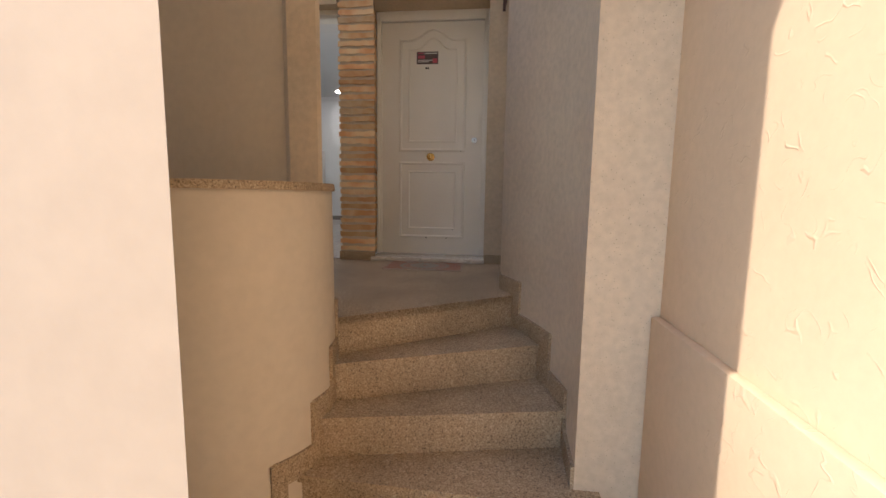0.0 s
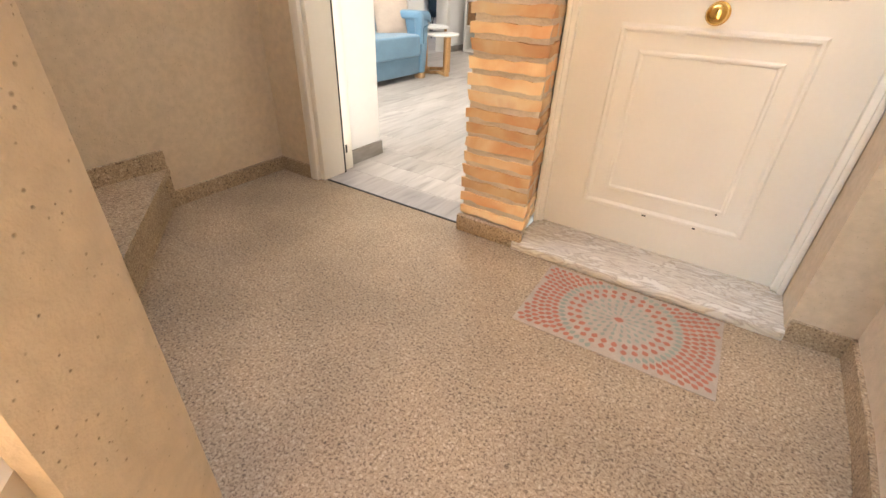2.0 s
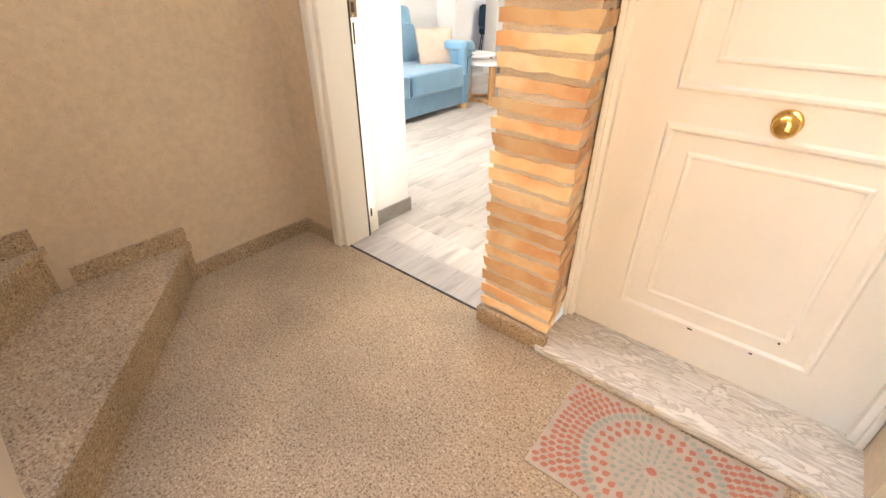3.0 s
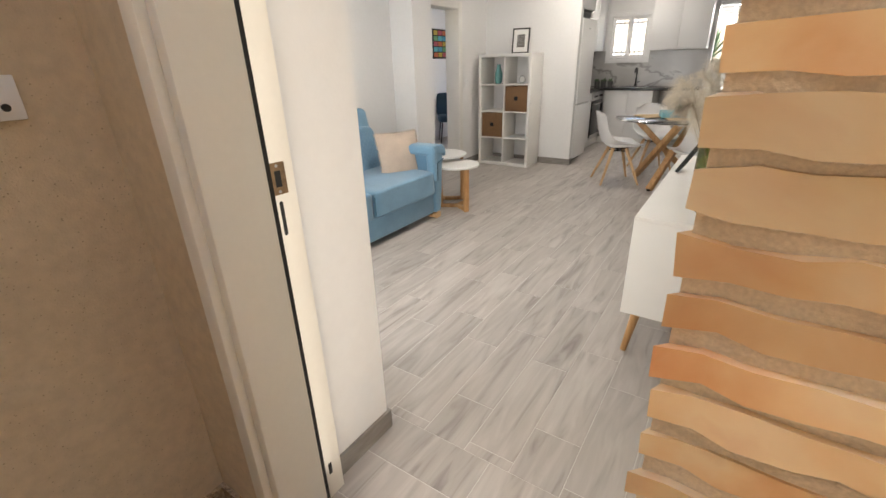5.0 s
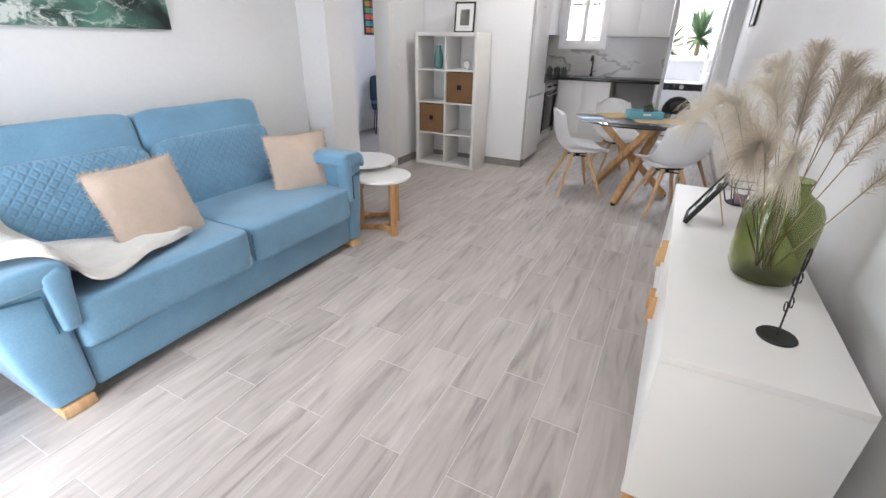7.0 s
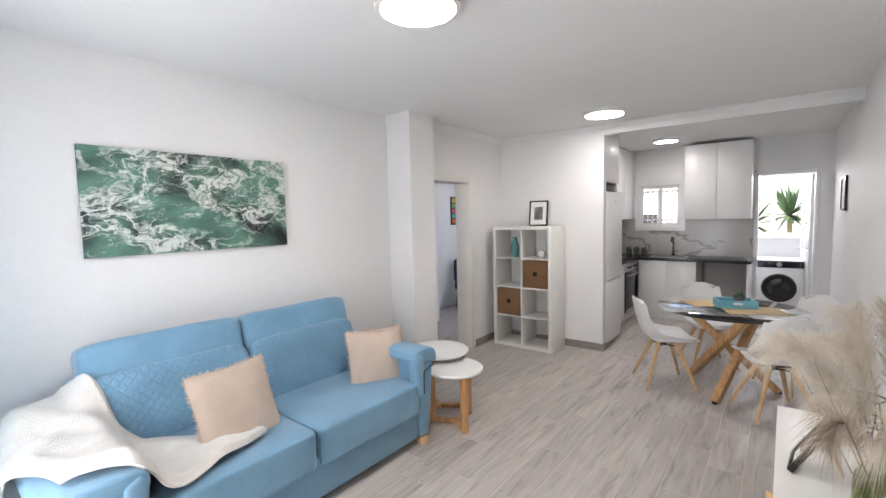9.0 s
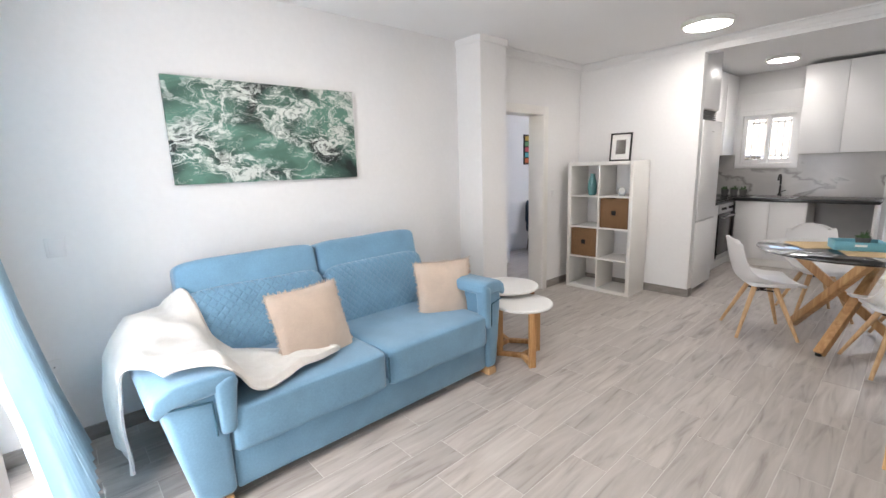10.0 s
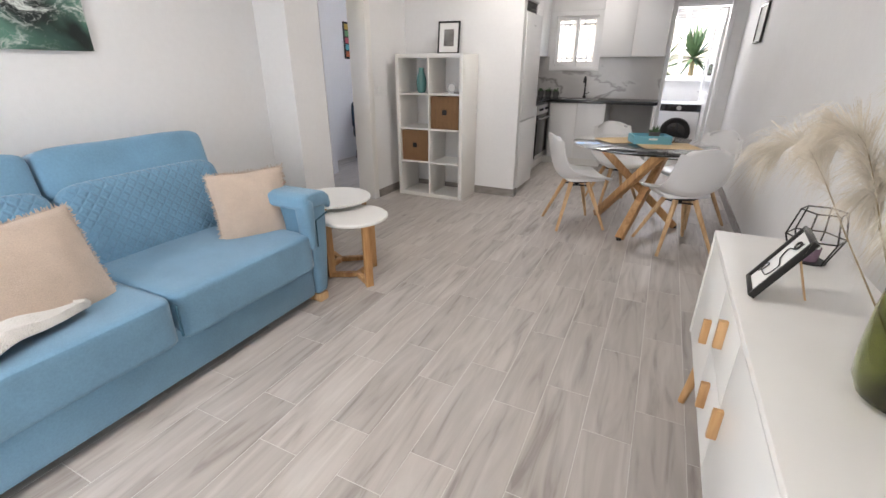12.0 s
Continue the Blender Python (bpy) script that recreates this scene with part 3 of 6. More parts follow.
setting("wall_passage_east", boxes([(5.03, -14, -0.75, 5.25, -7.2, 3.6)]), OCHRE, "ochre trowelled wall half in sun beside the entrance", "wall")
setting("dado_passage", box(4.995, -14, -0.75, 5.03, -7.26, 0.153, 0.006), OCHRE, "thicker ochre rendered base of the wall", "dado")
# weaker light on this wall is put into its darkened colour
setting("wall_facade", prism([(4.10, -8.41), (3.77, -8.12), (-1.5, -8.12), (-1.5, -8.41)], -0.75, 3.4), FACADE_DARKENED, "cream rendered pier wall at the entrance opening", "wall")

DC, DR = (3.28, -7.09), 0.457


def half_disc(r, n=48, x0=2.72, y1=9.0):
    """The parapet's outline: a round front, cut off beside the wall and at its far end."""
    a0 = math.asin(0.36 / r)
    return [(max(x0, DC[0] + r * math.cos(a)), min(y1, DC[1] + r * math.sin(a))) for a in [-math.pi - a0 + (math.pi + 2 * a0) * i / n for i in range(n + 1)]]


def drum_r(z):
    return DR + 0.01 * (0.575 - z)


def flared(r0, z0, r1, z1, x0=2.72, y1=9.0):
    bm = bmesh.new()
    lo = [bm.verts.new((x, y, z0)) for x, y in half_disc(r0, 48, x0, y1)]
    hi = [bm.verts.new((x, y, z1)) for x, y in half_disc(r1, 48, x0, y1)]
    n = len(lo)
    for i in range(n):
        bm.faces.new((lo[i], lo[(i + 1) % n], hi[(i + 1) % n], hi[i]))
    bm.faces.new(hi)
    bmesh.ops.remove_doubles(bm, verts=bm.verts, dist=1e-5)
    bmesh.ops.recalc_face_normals(bm, faces=bm.faces)
    return bm


setting("drum_wall", flared(drum_r(-0.75), -0.75, DR, 0.575), STUCCO_SMOOTH, "rounded cream rendered parapet at the turn of the stairs", "wall")
setting("drum_cap", flared(DR + 0.014, 0.575, DR + 0.010, 0.606, 2.72, -6.87), GRANITE, "speckled granite capping on the rounded parapet", "capping")
setting("stair_pillar", prism([(3.42, -6.735), (3.565, -6.735), (3.58, -6.72), (3.51, -6.595), (3.49, -6.575), (3.30, -6.575)], -0.02, 3.4), STUCCO, "cream pitted render pillar rising from the parapet", "pillar")
setting("wall_upper_stairs", boxes([(1.92, -6.66, -0.10, 3.40, -6.58, 3.4)]), STUCCO_SMOOTH, "cream rendered wall closing the upper stairs", "wall")


def arc_skirt(a0, a1, z0, z1, n=10):
    r0, r1 = drum_r(z1) - 0.03, drum_r(z0) + 0.012
    ang = [radians(a0 + (a1 - a0) * i / n) for i in range(n + 1)]
    pts = [(DC[0] + r1 * math.cos(a), DC[1] + r1 * math.sin(a)) for a in ang] + [(DC[0] + r0 * math.cos(a), DC[1] + r0 * math.sin(a)) for a in ang[::-1]]
    return prism(pts, z0, z1)


skirt = tagged(new("stair_skirting"), "stepped granite skirting beside the stairs", "skirting", "", "structure")
for k, (a0, a1) in enumerate([(17, 56), (2, 17), (-17, 2), (-40, -17)]):
    part("skirting_piece", arc_skirt(a0, a1, -RISE * k - 0.01, -RISE * k + 0.09), GRANITE, skirt)
    part("skirting_piece", arc_skirt(a0 - 1.5, a0 + 6, -RISE * (k + 1) + 0.004, -RISE * k + 0.086), GRANITE, skirt)


def skirt_run(p, q, z0, z1, t=0.014):
    p, q = Vector((*p, 0)), Vector((*q, 0))
    d = (q - p).normalized()
    nrm = Vector((-d.y, d.x, 0)) * t
    return prism([tuple(v.xy) for v in (p, q, q + nrm, p + nrm)], z0, z1)


for a, b in zip(RIGHT[:4], RIGHT[1:4]):
    part("skirting_piece", skirt_run(b, a, -0.01, 0.075), GRANITE, skirt)
for a, b, k in ((RIGHT[3], RIGHT[4], 0), (RIGHT[4], RIGHT[5], 1), (RIGHT[5], RIGHT[6], 1), (RIGHT[6], RIGHT[7], 2), (RIGHT[7], RIGHT[8], 3)):
    part("skirting_piece", skirt_run(b, a, -RISE * (k + 1), -RISE * k + 0.09), GRANITE, skirt)
part("skirting_piece", box(1.92, -5.83, 0, 1.935, -5.214, 0.075), GRANITE, skirt)
part("skirting_piece", box(1.92, -5.214, 0, 2.17, -5.2, 0.075), GRANITE, skirt)
part("skirting_piece", box(1.92, -6.25, 0.19, 1.935, -5.93, 0.27), GRANITE, skirt)
part("skirting_piece", box(1.92, -5.93, 0, 1.939, -5.83, 0.273), GRANITE, skirt)
part("skirting_piece", box(1.92, -6.65, 0.19, 1.937, -6.30, 0.46), GRANITE, skirt)
part("skirting_piece", box(3.118, -5.226, 0, 3.43, -5.198, 0.075, 0.004), GRANITE, skirt)
part("skirting_piece", box(4.365, -5.214, 0, 4.535, -5.2, 0.075), GRANITE, skirt)
# block and slab out of view, added to shade the stairs and the front window
setting("ceiling_landing", boxes([(-3.5, -8.73, 2.75, 5.3, -7.4, 7.6), (-2.2, -6.5, 2.6, 1.6, -5.15, 2.75)]), STUCCO_SMOOTH, "unseen cream rendered block and slab added to keep sun off stairs and front window", "ceiling")

setting("ground", box(-60, -60, -1.0, 60, 60, -0.72), GROUND, "pale paved ground round the house", "ground")

# ---------- doors and windows ----------
def curl(points, n=16):
    """Smooth points through a few control points (Catmull-Rom)."""
    p = [Vector(q) for q in points]
    p = [2 * p[0] - p[1]] + p + [2 * p[-1] - p[-2]]
    out = []
    for i in range(1, len(p) - 2):
        for k in range(n):
            t = k / n
            out.append(0.5 * ((2 * p[i]) + (p[i + 1] - p[i - 1]) * t + (2 * p[i - 1] - 5 * p[i] + 4 * p[i + 1] - p[i + 2]) * t * t + (3 * p[i] - p[i - 1] - 3 * p[i + 1] + p[i + 2]) * t ** 3))
    return out + [p[-2]]


def panel_loop(w0, w1, z0, z1, arch=0.0, n=14):
    """An outline in x and z; the top may arch."""
    pts = [(w0, z0), (w1, z0), (w1, z1)]
    if arch:
        c = (w0 + w1) / 2
        for i in range(1, n):
            t = i / n
            u = w1 + (w0 - w1) * t
            s = max(0.0, 1 - abs(2 * t - 1) * 1.45)
            pts.append((u, z1 + arch * (s * s * (3 - 2 * s))))
    pts.append((w0, z1))
    return pts


def panel_door(name, m, w, h, label, panels=((0.16, 0.81, 0.0), (0.925, 1.85, 0.09)), relief=1.0):
    """A two-panel security door leaf in x (0 to w), z (0 to h), its face at y = 0 towards side."""
    d = thing(name, m, label, "door")
    part("leaf", box(0, 0, 0, w, 0.045, h, 0.003), DOOR_WHITE, d)
    for z0, z1, arch in panels:
        for inset, half, up in ((0.0, 0.014, 0.010), (0.075, 0.010, 0.006)):
            bm = bmesh.new()
            loops = []
            for off, dy in ((-half, 0.001), (-half * 0.3, -up), (half * 0.3, -up), (half, 0.001)):
                f = inset + off
                loops.append([bm.verts.new((x, dy * relief if dy < 0 else dy, z)) for x, z in panel_loop(0.17 + f, w - 0.16 - f, z0 + f, z1 - f, arch)])
            n = len(loops[0])
            for p, q in zip(loops, loops[1:]):
                for k in range(n):
                    bm.faces.new((p[k], p[(k + 1) % n], q[(k + 1) % n], q[k]))
            bmesh.ops.recalc_face_normals(bm, faces=bm.faces)
            part("panel_moulding", bm, DOOR_WHITE, d)
    return d


def knob_set(parent, x, z, y=0.0):
    k = part("knob", lathe([(0, 0.062), (0.014, 0.061), (0.026, 0.055), (0.031, 0.045), (0.029, 0.034), (0.018, 0.026), (0.012, 0.02), (0.012, 0.006), (0.03, 0.006), (0.034, 0.004), (0.035, 0), (0, 0)], 32, m=Matrix.Translation((x, y, z)) @ Matrix.Rotation(radians(90), 4, "X")), BRASS, parent, "round polished brass centre knob")
    return k


PALE_BRASS = mat("pale_worn_brass", (0.62, 0.54, 0.40), 0.3, metal=1.0, vary=0.1, scale=20)


def cylinder_lock(parent, x, z, material, y=0.0, k=1.0):
    c = part("lock_rosette", lathe([(0, 0.016), (0.012 * k, 0.016), (0.013 * k, 0.012), (0.024 * k, 0.012), (0.028 * k, 0.008), (0.03 * k, 0), (0, 0)], 32, m=Matrix.Translation((x, y, z)) @ Matrix.Rotation(radians(90), 4, "X")), material, parent, "round metal lock rosette")
    part("keyhole", lathe([(0, 0.0175), (0.007, 0.0175), (0.007, 0.012), (0, 0.012)], 16, m=Matrix.Translation((x, y, z)) @ Matrix.Rotation(radians(90), 4, "X")), BLACK_METAL, c)


# neighbour's closed door on the landing
nd = panel_door("front_door", pose(3.427, -4.96, 0.035), 0.894, 2.0, "closed white panelled front door with brass knob beside the brick pier")
knob_set(nd, 0.441, 0.865)
cylinder_lock(nd, 0.823, 1.01, STEEL, 0.0, 0.85)
for x, z, w in ((0.40, 0.147, 0.016), (0.585, 0.147, 0.011), (0.70, 0.913, 0.008), (0.64, 0.222, 0.006)):
    part("paint_chip", box(x, -0.0085, z, x + w, -0.002, z + 0.006, 0.002), BLACK_METAL, nd, "dark chip in the paint")
st = part("sticker", box(0.309, -0.002, 1.653, 0.496, 0.001, 1.755), mat("dark_sticker", (0.10, 0.07, 0.07), 0.4), nd, "small dark printed alarm sticker")
for x0, z0, x1, z1, mm in ((0.447, 1.668, 0.49, 1.678, RED_PLASTIC), (0.497, 1.668, 0.593, 1.676, PAPER), (0.447, 1.63, 0.50, 1.655, RED_PLASTIC), (0.447, 1.60, 0.53, 1.606, PAPER), (0.447, 1.613, 0.56, 1.618, PAPER), (0.56, 1.592, 0.595, 1.63, RED_PLASTIC)):
    part("print_bar", box(x0 * 1.13 - 0.185, -0.003, z0 + 0.069, x1 * 1.13 - 0.185, -0.0005, z1 + 0.069), mm, st)
for x in (0.392, 0.410):
    part("peephole", lathe([(0, 0.004), (0.007, 0.004), (0.008, 0), (0, 0)], 16, m=Matrix.Translation((x, 0, 1.619)) @ Matrix.Rotation(radians(90), 4, "X")), BLACK_METAL, nd)
nf = tagged(thing("door_frame_landing", pose(0, 0, 0), "white painted frame round the closed front door", "door frame"), kind="structure")
part("jamb", box(3.39, -4.985, 0.035, 3.43, -4.89, 2.08, 0.006), DOOR_WHITE, nf)
part("jamb", box(4.318, -4.985, 0.035, 4.36, -4.89, 2.08, 0.006), DOOR_WHITE, nf)
part("head", box(3.39, -4.985, 2.04, 4.36, -4.89, 2.12, 0.006), DOOR_WHITE, nf)
part("architrave", box(3.393, -5.0, 0.035, 3.413, -4.984, 2.1, 0.005), DOOR_WHITE, nf)
part("architrave", box(4.338, -5.0, 0.035, 4.358, -4.984, 2.1, 0.005), DOOR_WHITE, nf)
setting("door_sill", box(3.395, -5.235, 0.0, 4.365, -4.90, 0.036, 0.006), MARBLE, "veined cream marble sill below the closed door", "sill")

# open entrance door, hinged at the brick pier, swung into the room
ed = panel_door("entrance_door", pose(3.098, -4.135, 0.012, 0, 0, -81.0), 0.86, 2.02, "open white panelled entrance door with brass knob against the wall", ((0.10, 0.69, 0.0), (0.83, 1.83, 0.09)), 0.28)
knob_set(ed, 0.425, 0.80)
cylinder_lock(ed, 0.115, 1.0, PALE_BRASS, 0.0, 1.3)
for z in (0.30, 0.92, 1.72):
    hb = part("hinge", box(0.872, 0.02, z - 0.07, 0.885, 0.05, z + 0.07, 0.003), BRASS, ed, "worn brass butt hinge")
    part("hinge_pin", tube((0.886, 0.052, z - 0.075), (0.886, 0.052, z + 0.075), 0.008), BRASS, hb)
ef = tagged(thing("door_frame_entrance", pose(0, 0, 0), "cream painted frame round the open entrance doorway", "door frame"), kind="structure")
part("jamb", box(2.185, -5.195, 0, 2.25, -5.035, 2.10, 0.008), DOOR_WHITE, ef)
part("rebate", box(2.145, -5.025, 0, 2.228, -4.945, 2.10, 0.004), DOOR_WHITE, ef)
part("architrave", box(2.165, -5.22, 0, 2.222, -5.19, 2.13, 0.010), DOOR_WHITE, ef)
part("seal", box(2.20, -5.036, 0, 2.246, -5.024, 2.07), BLACK_METAL, ef, "dark rubber door seal")
part("jamb", box(3.24, -4.945, 0, 3.30, -4.88, 2.10, 0.006), DOOR_WHITE, ef)
part("head", box(2.20, -5.1, 2.06, 3.24, -4.90, 2.10, 0.004), DOOR_WHITE, ef)
BRONZE = mat("tarnished_bronze", (0.30, 0.20, 0.12), 0.4, metal=0.9, vary=0.25, scale=60)
sp = part("strike_plate", box(2.214, -5.02, 1.075, 2.2305, -4.972, 1.155, 0.002), BRONZE, ef, "tarnished bronze strike plate")
part("strike_hole", box(2.225, -5.005, 1.095, 2.2315, -4.988, 1.135), BLACK_METAL, sp)
for z in (1.083, 1.147):
    part("screw", lathe([(0, 0.002), (0.003, 0.002), (0.004, 0), (0, 0)], 10, m=Matrix.Translation((2.2305, -4.996, z)) @ Matrix.Rotation(radians(90), 4, "Y")), STEEL, sp)
part("bolt_slot", box(2.222, -5.006, 0.965, 2.2295, -4.99, 1.06, 0.006), BLACK_METAL, ef)
part("bolt_slot", box(2.222, -5.0, 0.10, 2.2295, -4.984, 0.15, 0.004), BLACK_METAL, ef)

# kitchen window with outside bars
kw = tagged(thing("window_1", pose(0, 0, 0), "white aluminium sliding kitchen window with outside bars", "window"), kind="structure")
y0 = YK + 0.02
part("frame", boxes([(KWX0 - 0.03, YK - 0.012, KWZ1 - 0.03, KWX1 + 0.03, y0 + 0.06, KWZ1 + 0.03), (KWX0 - 0.03, YK - 0.012, KWZ0 - 0.03, KWX1 + 0.03, y0 + 0.06, KWZ0 + 0.03), (KWX0 - 0.03, YK - 0.012, KWZ0 + 0.03, KWX0 + 0.03, y0 + 0.06, KWZ1 - 0.03), (KWX1 - 0.03, YK - 0.012, KWZ0 + 0.03, KWX1 + 0.03, y0 + 0.06, KWZ1 - 0.03)]), ALU_WHITE, kw)
xm = (KWX0 + KWX1) / 2
for a, b, dy in ((KWX0 + 0.032, xm + 0.02, 0.0), (xm - 0.02, KWX1 - 0.032, 0.026)):
    s = part("sash", boxes([(a, y0 + dy, KWZ0 + 0.032, a + 0.045, y0 + 0.024 + dy, KWZ1 - 0.032), (b - 0.045, y0 + dy, KWZ0 + 0.032, b, y0 + 0.024 + dy, KWZ1 - 0.032), (a + 0.045, y0 + dy, KWZ1 - 0.085, b - 0.045, y0 + 0.024 + dy, KWZ1 - 0.032), (a + 0.045, y0 + dy, KWZ0 + 0.032, b - 0.045, y0 + 0.024 + dy, KWZ0 + 0.085)]), ALU_WHITE, kw)
    g = part("pane", box(a + 0.045, y0 + dy + 0.01, KWZ0 + 0.085, b - 0.045, y0 + dy + 0.014, KWZ1 - 0.085), PANE_GLASS, s)
    g.visible_shadow = False
part("handle", box(xm - 0.012, y0 - 0.014, 1.64, xm + 0.006, y0, 1.78, 0.004), ALU_WHITE, kw)
part("shutter_box", box(KWX0 - 0.02, YK - 0.006, KWZ1 + 0.04, KWX1 + 0.02, YK + 0.02, KWZ1 + 0.27, 0.003), ALU_WHITE, kw)
gr = thing("window_grille", pose(0, 0, 0), "white painted steel security bars outside the window", "grille")
for i in range(9):
    x = KWX0 + 0.04 + i * (KWX1 - KWX0 - 0.08) / 8
    part("bar", tube((x, YK + 0.19, KWZ0 - 0.05), (x, YK + 0.19, KWZ1 + 0.05), 0.008, n=8), mat("grille_paint", (0.45, 0.43, 0.42), 0.5) if i == 0 else bpy.data.materials["grille_paint"], gr)
for z in (KWZ0 + 0.12, KWZ1 - 0.14):
    part("rail", box(KWX0 - 0.02, YK + 0.155, z, KWX1 + 0.02, YK + 0.182, z + 0.025), bpy.data.materials["grille_paint"], gr)

# laundry window with roller shutter, and open white door
lw = tagged(thing("window_2", pose(0, 0, 0), "white framed laundry window with a part lowered shutter", "window"), kind="structure")
part("frame", boxes([(2.1, 4.2, 2.19, 3.3, 4.27, 2.25), (2.1, 4.2, 1.17, 3.3, 4.27, 1.23), (2.1, 4.2, 1.23, 2.15, 4.27, 2.19), (3.25, 4.2, 1.23, 3.3, 4.27, 2.19)]), ALU_WHITE, lw)
for x in (2.66,):
    part("mullion", box(x, 4.205, 1.23, x + 0.055, 4.265, 2.19, 0.003), ALU_WHITE, lw)
part("window_sill", box(2.1, 4.10, 1.145, 3.3, 4.215, 1.17, 0.006), ALU_WHITE, lw)
for i in range(5):
    part("shutter_slat", box(2.16, 4.275, 2.17 - i * 0.042, 3.25, 4.288, 2.208 - i * 0.042, 0.005), mat("shutter_grey", (0.5, 0.5, 0.5), 0.5) if i == 0 else bpy.data.materials["shutter_grey"], lw)
for a, b in ((2.15, 2.66), (2.715, 3.25)):
    g = part("pane", box(a, 4.232, 1.23, b, 4.236, 2.19), PANE_GLASS, lw)
    g.visible_shadow = False
kf = tagged(thing("door_frame_laundry", pose(0, 0, 0), "white frame round the laundry doorway", "door frame"), kind="structure")
part("jamb", box(2.485, YK - 0.012, 0, 2.535, YK + 0.17, 2.14, 0.004), ALU_WHITE, kf)
part("jamb", box(3.15, YK - 0.012, 0, 3.20, YK + 0.17, 2.14, 0.004), ALU_WHITE, kf)
part("head", box(2.535, YK - 0.012, 2.09, 3.15, YK + 0.17, 2.14, 0.004), ALU_WHITE, kf)
ld = thing("laundry_door", pose(3.15, YK + 0.17, 0.01, 0, 0, 97), "open white aluminium laundry door with glazed upper half", "door")
part("stile", box(0, 0, 0, 0.07, 0.04, 2.06, 0.003), ALU_WHITE, ld)
part("stile", box(0.56, 0, 0, 0.63, 0.04, 2.06, 0.003), ALU_WHITE, ld)
part("rail", box(0.07, 0, 0, 0.56, 0.04, 0.12, 0.003), ALU_WHITE, ld)
part("rail", box(0.07, 0, 0.92, 0.56, 0.04, 1.0, 0.003), ALU_WHITE, ld)
part("rail", box(0.07, 0, 1.98, 0.56, 0.04, 2.06, 0.003), ALU_WHITE, ld)
part("lower_panel", box(0.07, 0.012, 0.12, 0.56, 0.028, 0.92), ALU_WHITE, ld)
g = part("pane", box(0.07, 0.017, 1.0, 0.56, 0.022, 1.98), PANE_GLASS, ld)
g.visible_shadow = False
part("handle", tube((0.595, 0.05, 1.0), (0.595, 0.085, 1.0), 0.014), STEEL, ld)

# front window and curtain
fw = tagged(thing("window_3", pose(0, 0, 0), "white framed full-height front window", "window"), kind="structure")
part("frame", boxes([(0.1, -5.1, 2.09, 1.55, -5.04, 2.15), (0.1, -5.1, 0, 1.55, -5.04, 0.06), (0.1, -5.1, 0.06, 0.16, -5.04, 2.09), (1.49, -5.1, 0.06, 1.55, -5.04, 2.09), (0.79, -5.1, 0.06, 0.86, -5.04, 2.09)]), ALU_WHITE, fw)


def curtain(name, x0, x1, y, z0, z1, folds, label, flow=0.08):
    bm = bmesh.new()
    nx, nz = folds * 10, 24
    rows = []
    for j in range(nz + 1):
        v = j / nz
        row = []
        for i in range(nx + 1):
            u = i / nx
            flare = 1 + 0.35 * max(0, 0.25 - v) / 0.25
            x = x0 + (x1 - x0) * u * flare
            ph = u * folds * 2 * math.pi
            row.append(bm.verts.new((x, y + 0.035 * math.sin(ph + 0.4 * math.sin(3 * v + u * 5)) * (0.6 + 0.5 * (1 - v)) + flow * (1 - v) ** 2.2, z0 + (z1 - z0) * v + 0.006 * math.sin(ph))))
        rows.append(row)
    for a, b in zip(rows, rows[1:]):
        for i in range(nx):
            bm.faces.new((a[i], a[i + 1], b[i + 1], b[i]))
    bmesh.ops.solidify(bm, geom=bm.faces[:], thickness=0.004)
    ob = single(name, bm, CURTAIN, label, "curtain")
    return ob


curtain("curtain", -0.20, 0.72, -4.845, 0.008, 2.35, 12, "pale blue voile curtain trailing onto the floor beside the window", 0.25)
curtain("curtain", 1.28, 1.50, -4.86, 0.008, 2.35, 5, "pale blue voile curtain hanging to the floor beside the window")
single("curtain_rod", tube((-0.22, -4.86, 2.37), (1.54, -4.86, 2.37), 0.012), ALU_WHITE, "slim white curtain rod above the front window", "curtain rod")

# ---------- lamps ----------
def plafond(x, y, z, r):
    l = thing("ceiling_light", pose(x, y, z), "round white flush ceiling light, switched on", "ceiling light", "round ceiling lights")
    part("housing", lathe([(0, 0), (r, 0), (r + 0.004, -0.006), (r + 0.004, -0.034), (r - 0.004, -0.04), (r - 0.02, -0.04), (r - 0.02, -0.03), (0, -0.03)], 48), WHITE_SATIN, l)
    part("diffuser", lathe([(0, -0.046), (r * 0.6, -0.044), (r - 0.026, -0.039), (r - 0.022, -0.031), (0, -0.031)], 48), KITCHEN_GLOW if y > 0 else LAMP_GLOW if y > -2 else SOFA_GLOW, l, "glowing warm white diffuser")


plafond(1.50, -3.03, HC, 0.195)
plafond(1.435, -0.23, HC, 0.195)
plafond(1.51, 2.15, HK, 0.165)


# ---------- living room ----------
def cushion(w, d, h, seed, n=18, puff=1.0, sharp=7.0):
    """A soft cushion: a rounded block, w by d by h, centred."""
    bm = box(-w / 2, -d / 2, -h / 2, w / 2, d / 2, h / 2)
    bmesh.ops.subdivide_edges(bm, edges=bm.edges[:], cuts=n, use_grid_fill=True)
    for v in bm.verts:
        u = Vector((v.co.x / (w / 2), v.co.y / (d / 2), v.co.z / (h / 2)))
        p = sharp
        k = (abs(u.x) ** p + abs(u.y) ** p + abs(u.z) ** p) ** (1 / p)
        if k:
            u = u / k * max(abs(u.x), abs(u.y), abs(u.z))
        f = noise.noise(v.co * 3.1 + Vector((seed, 0, 0))) * 0.008 * puff
        v.co = Vector((u.x * w / 2, u.y * d / 2, u.z * h / 2))
        v.co += v.co.normalized() * f
    return bm


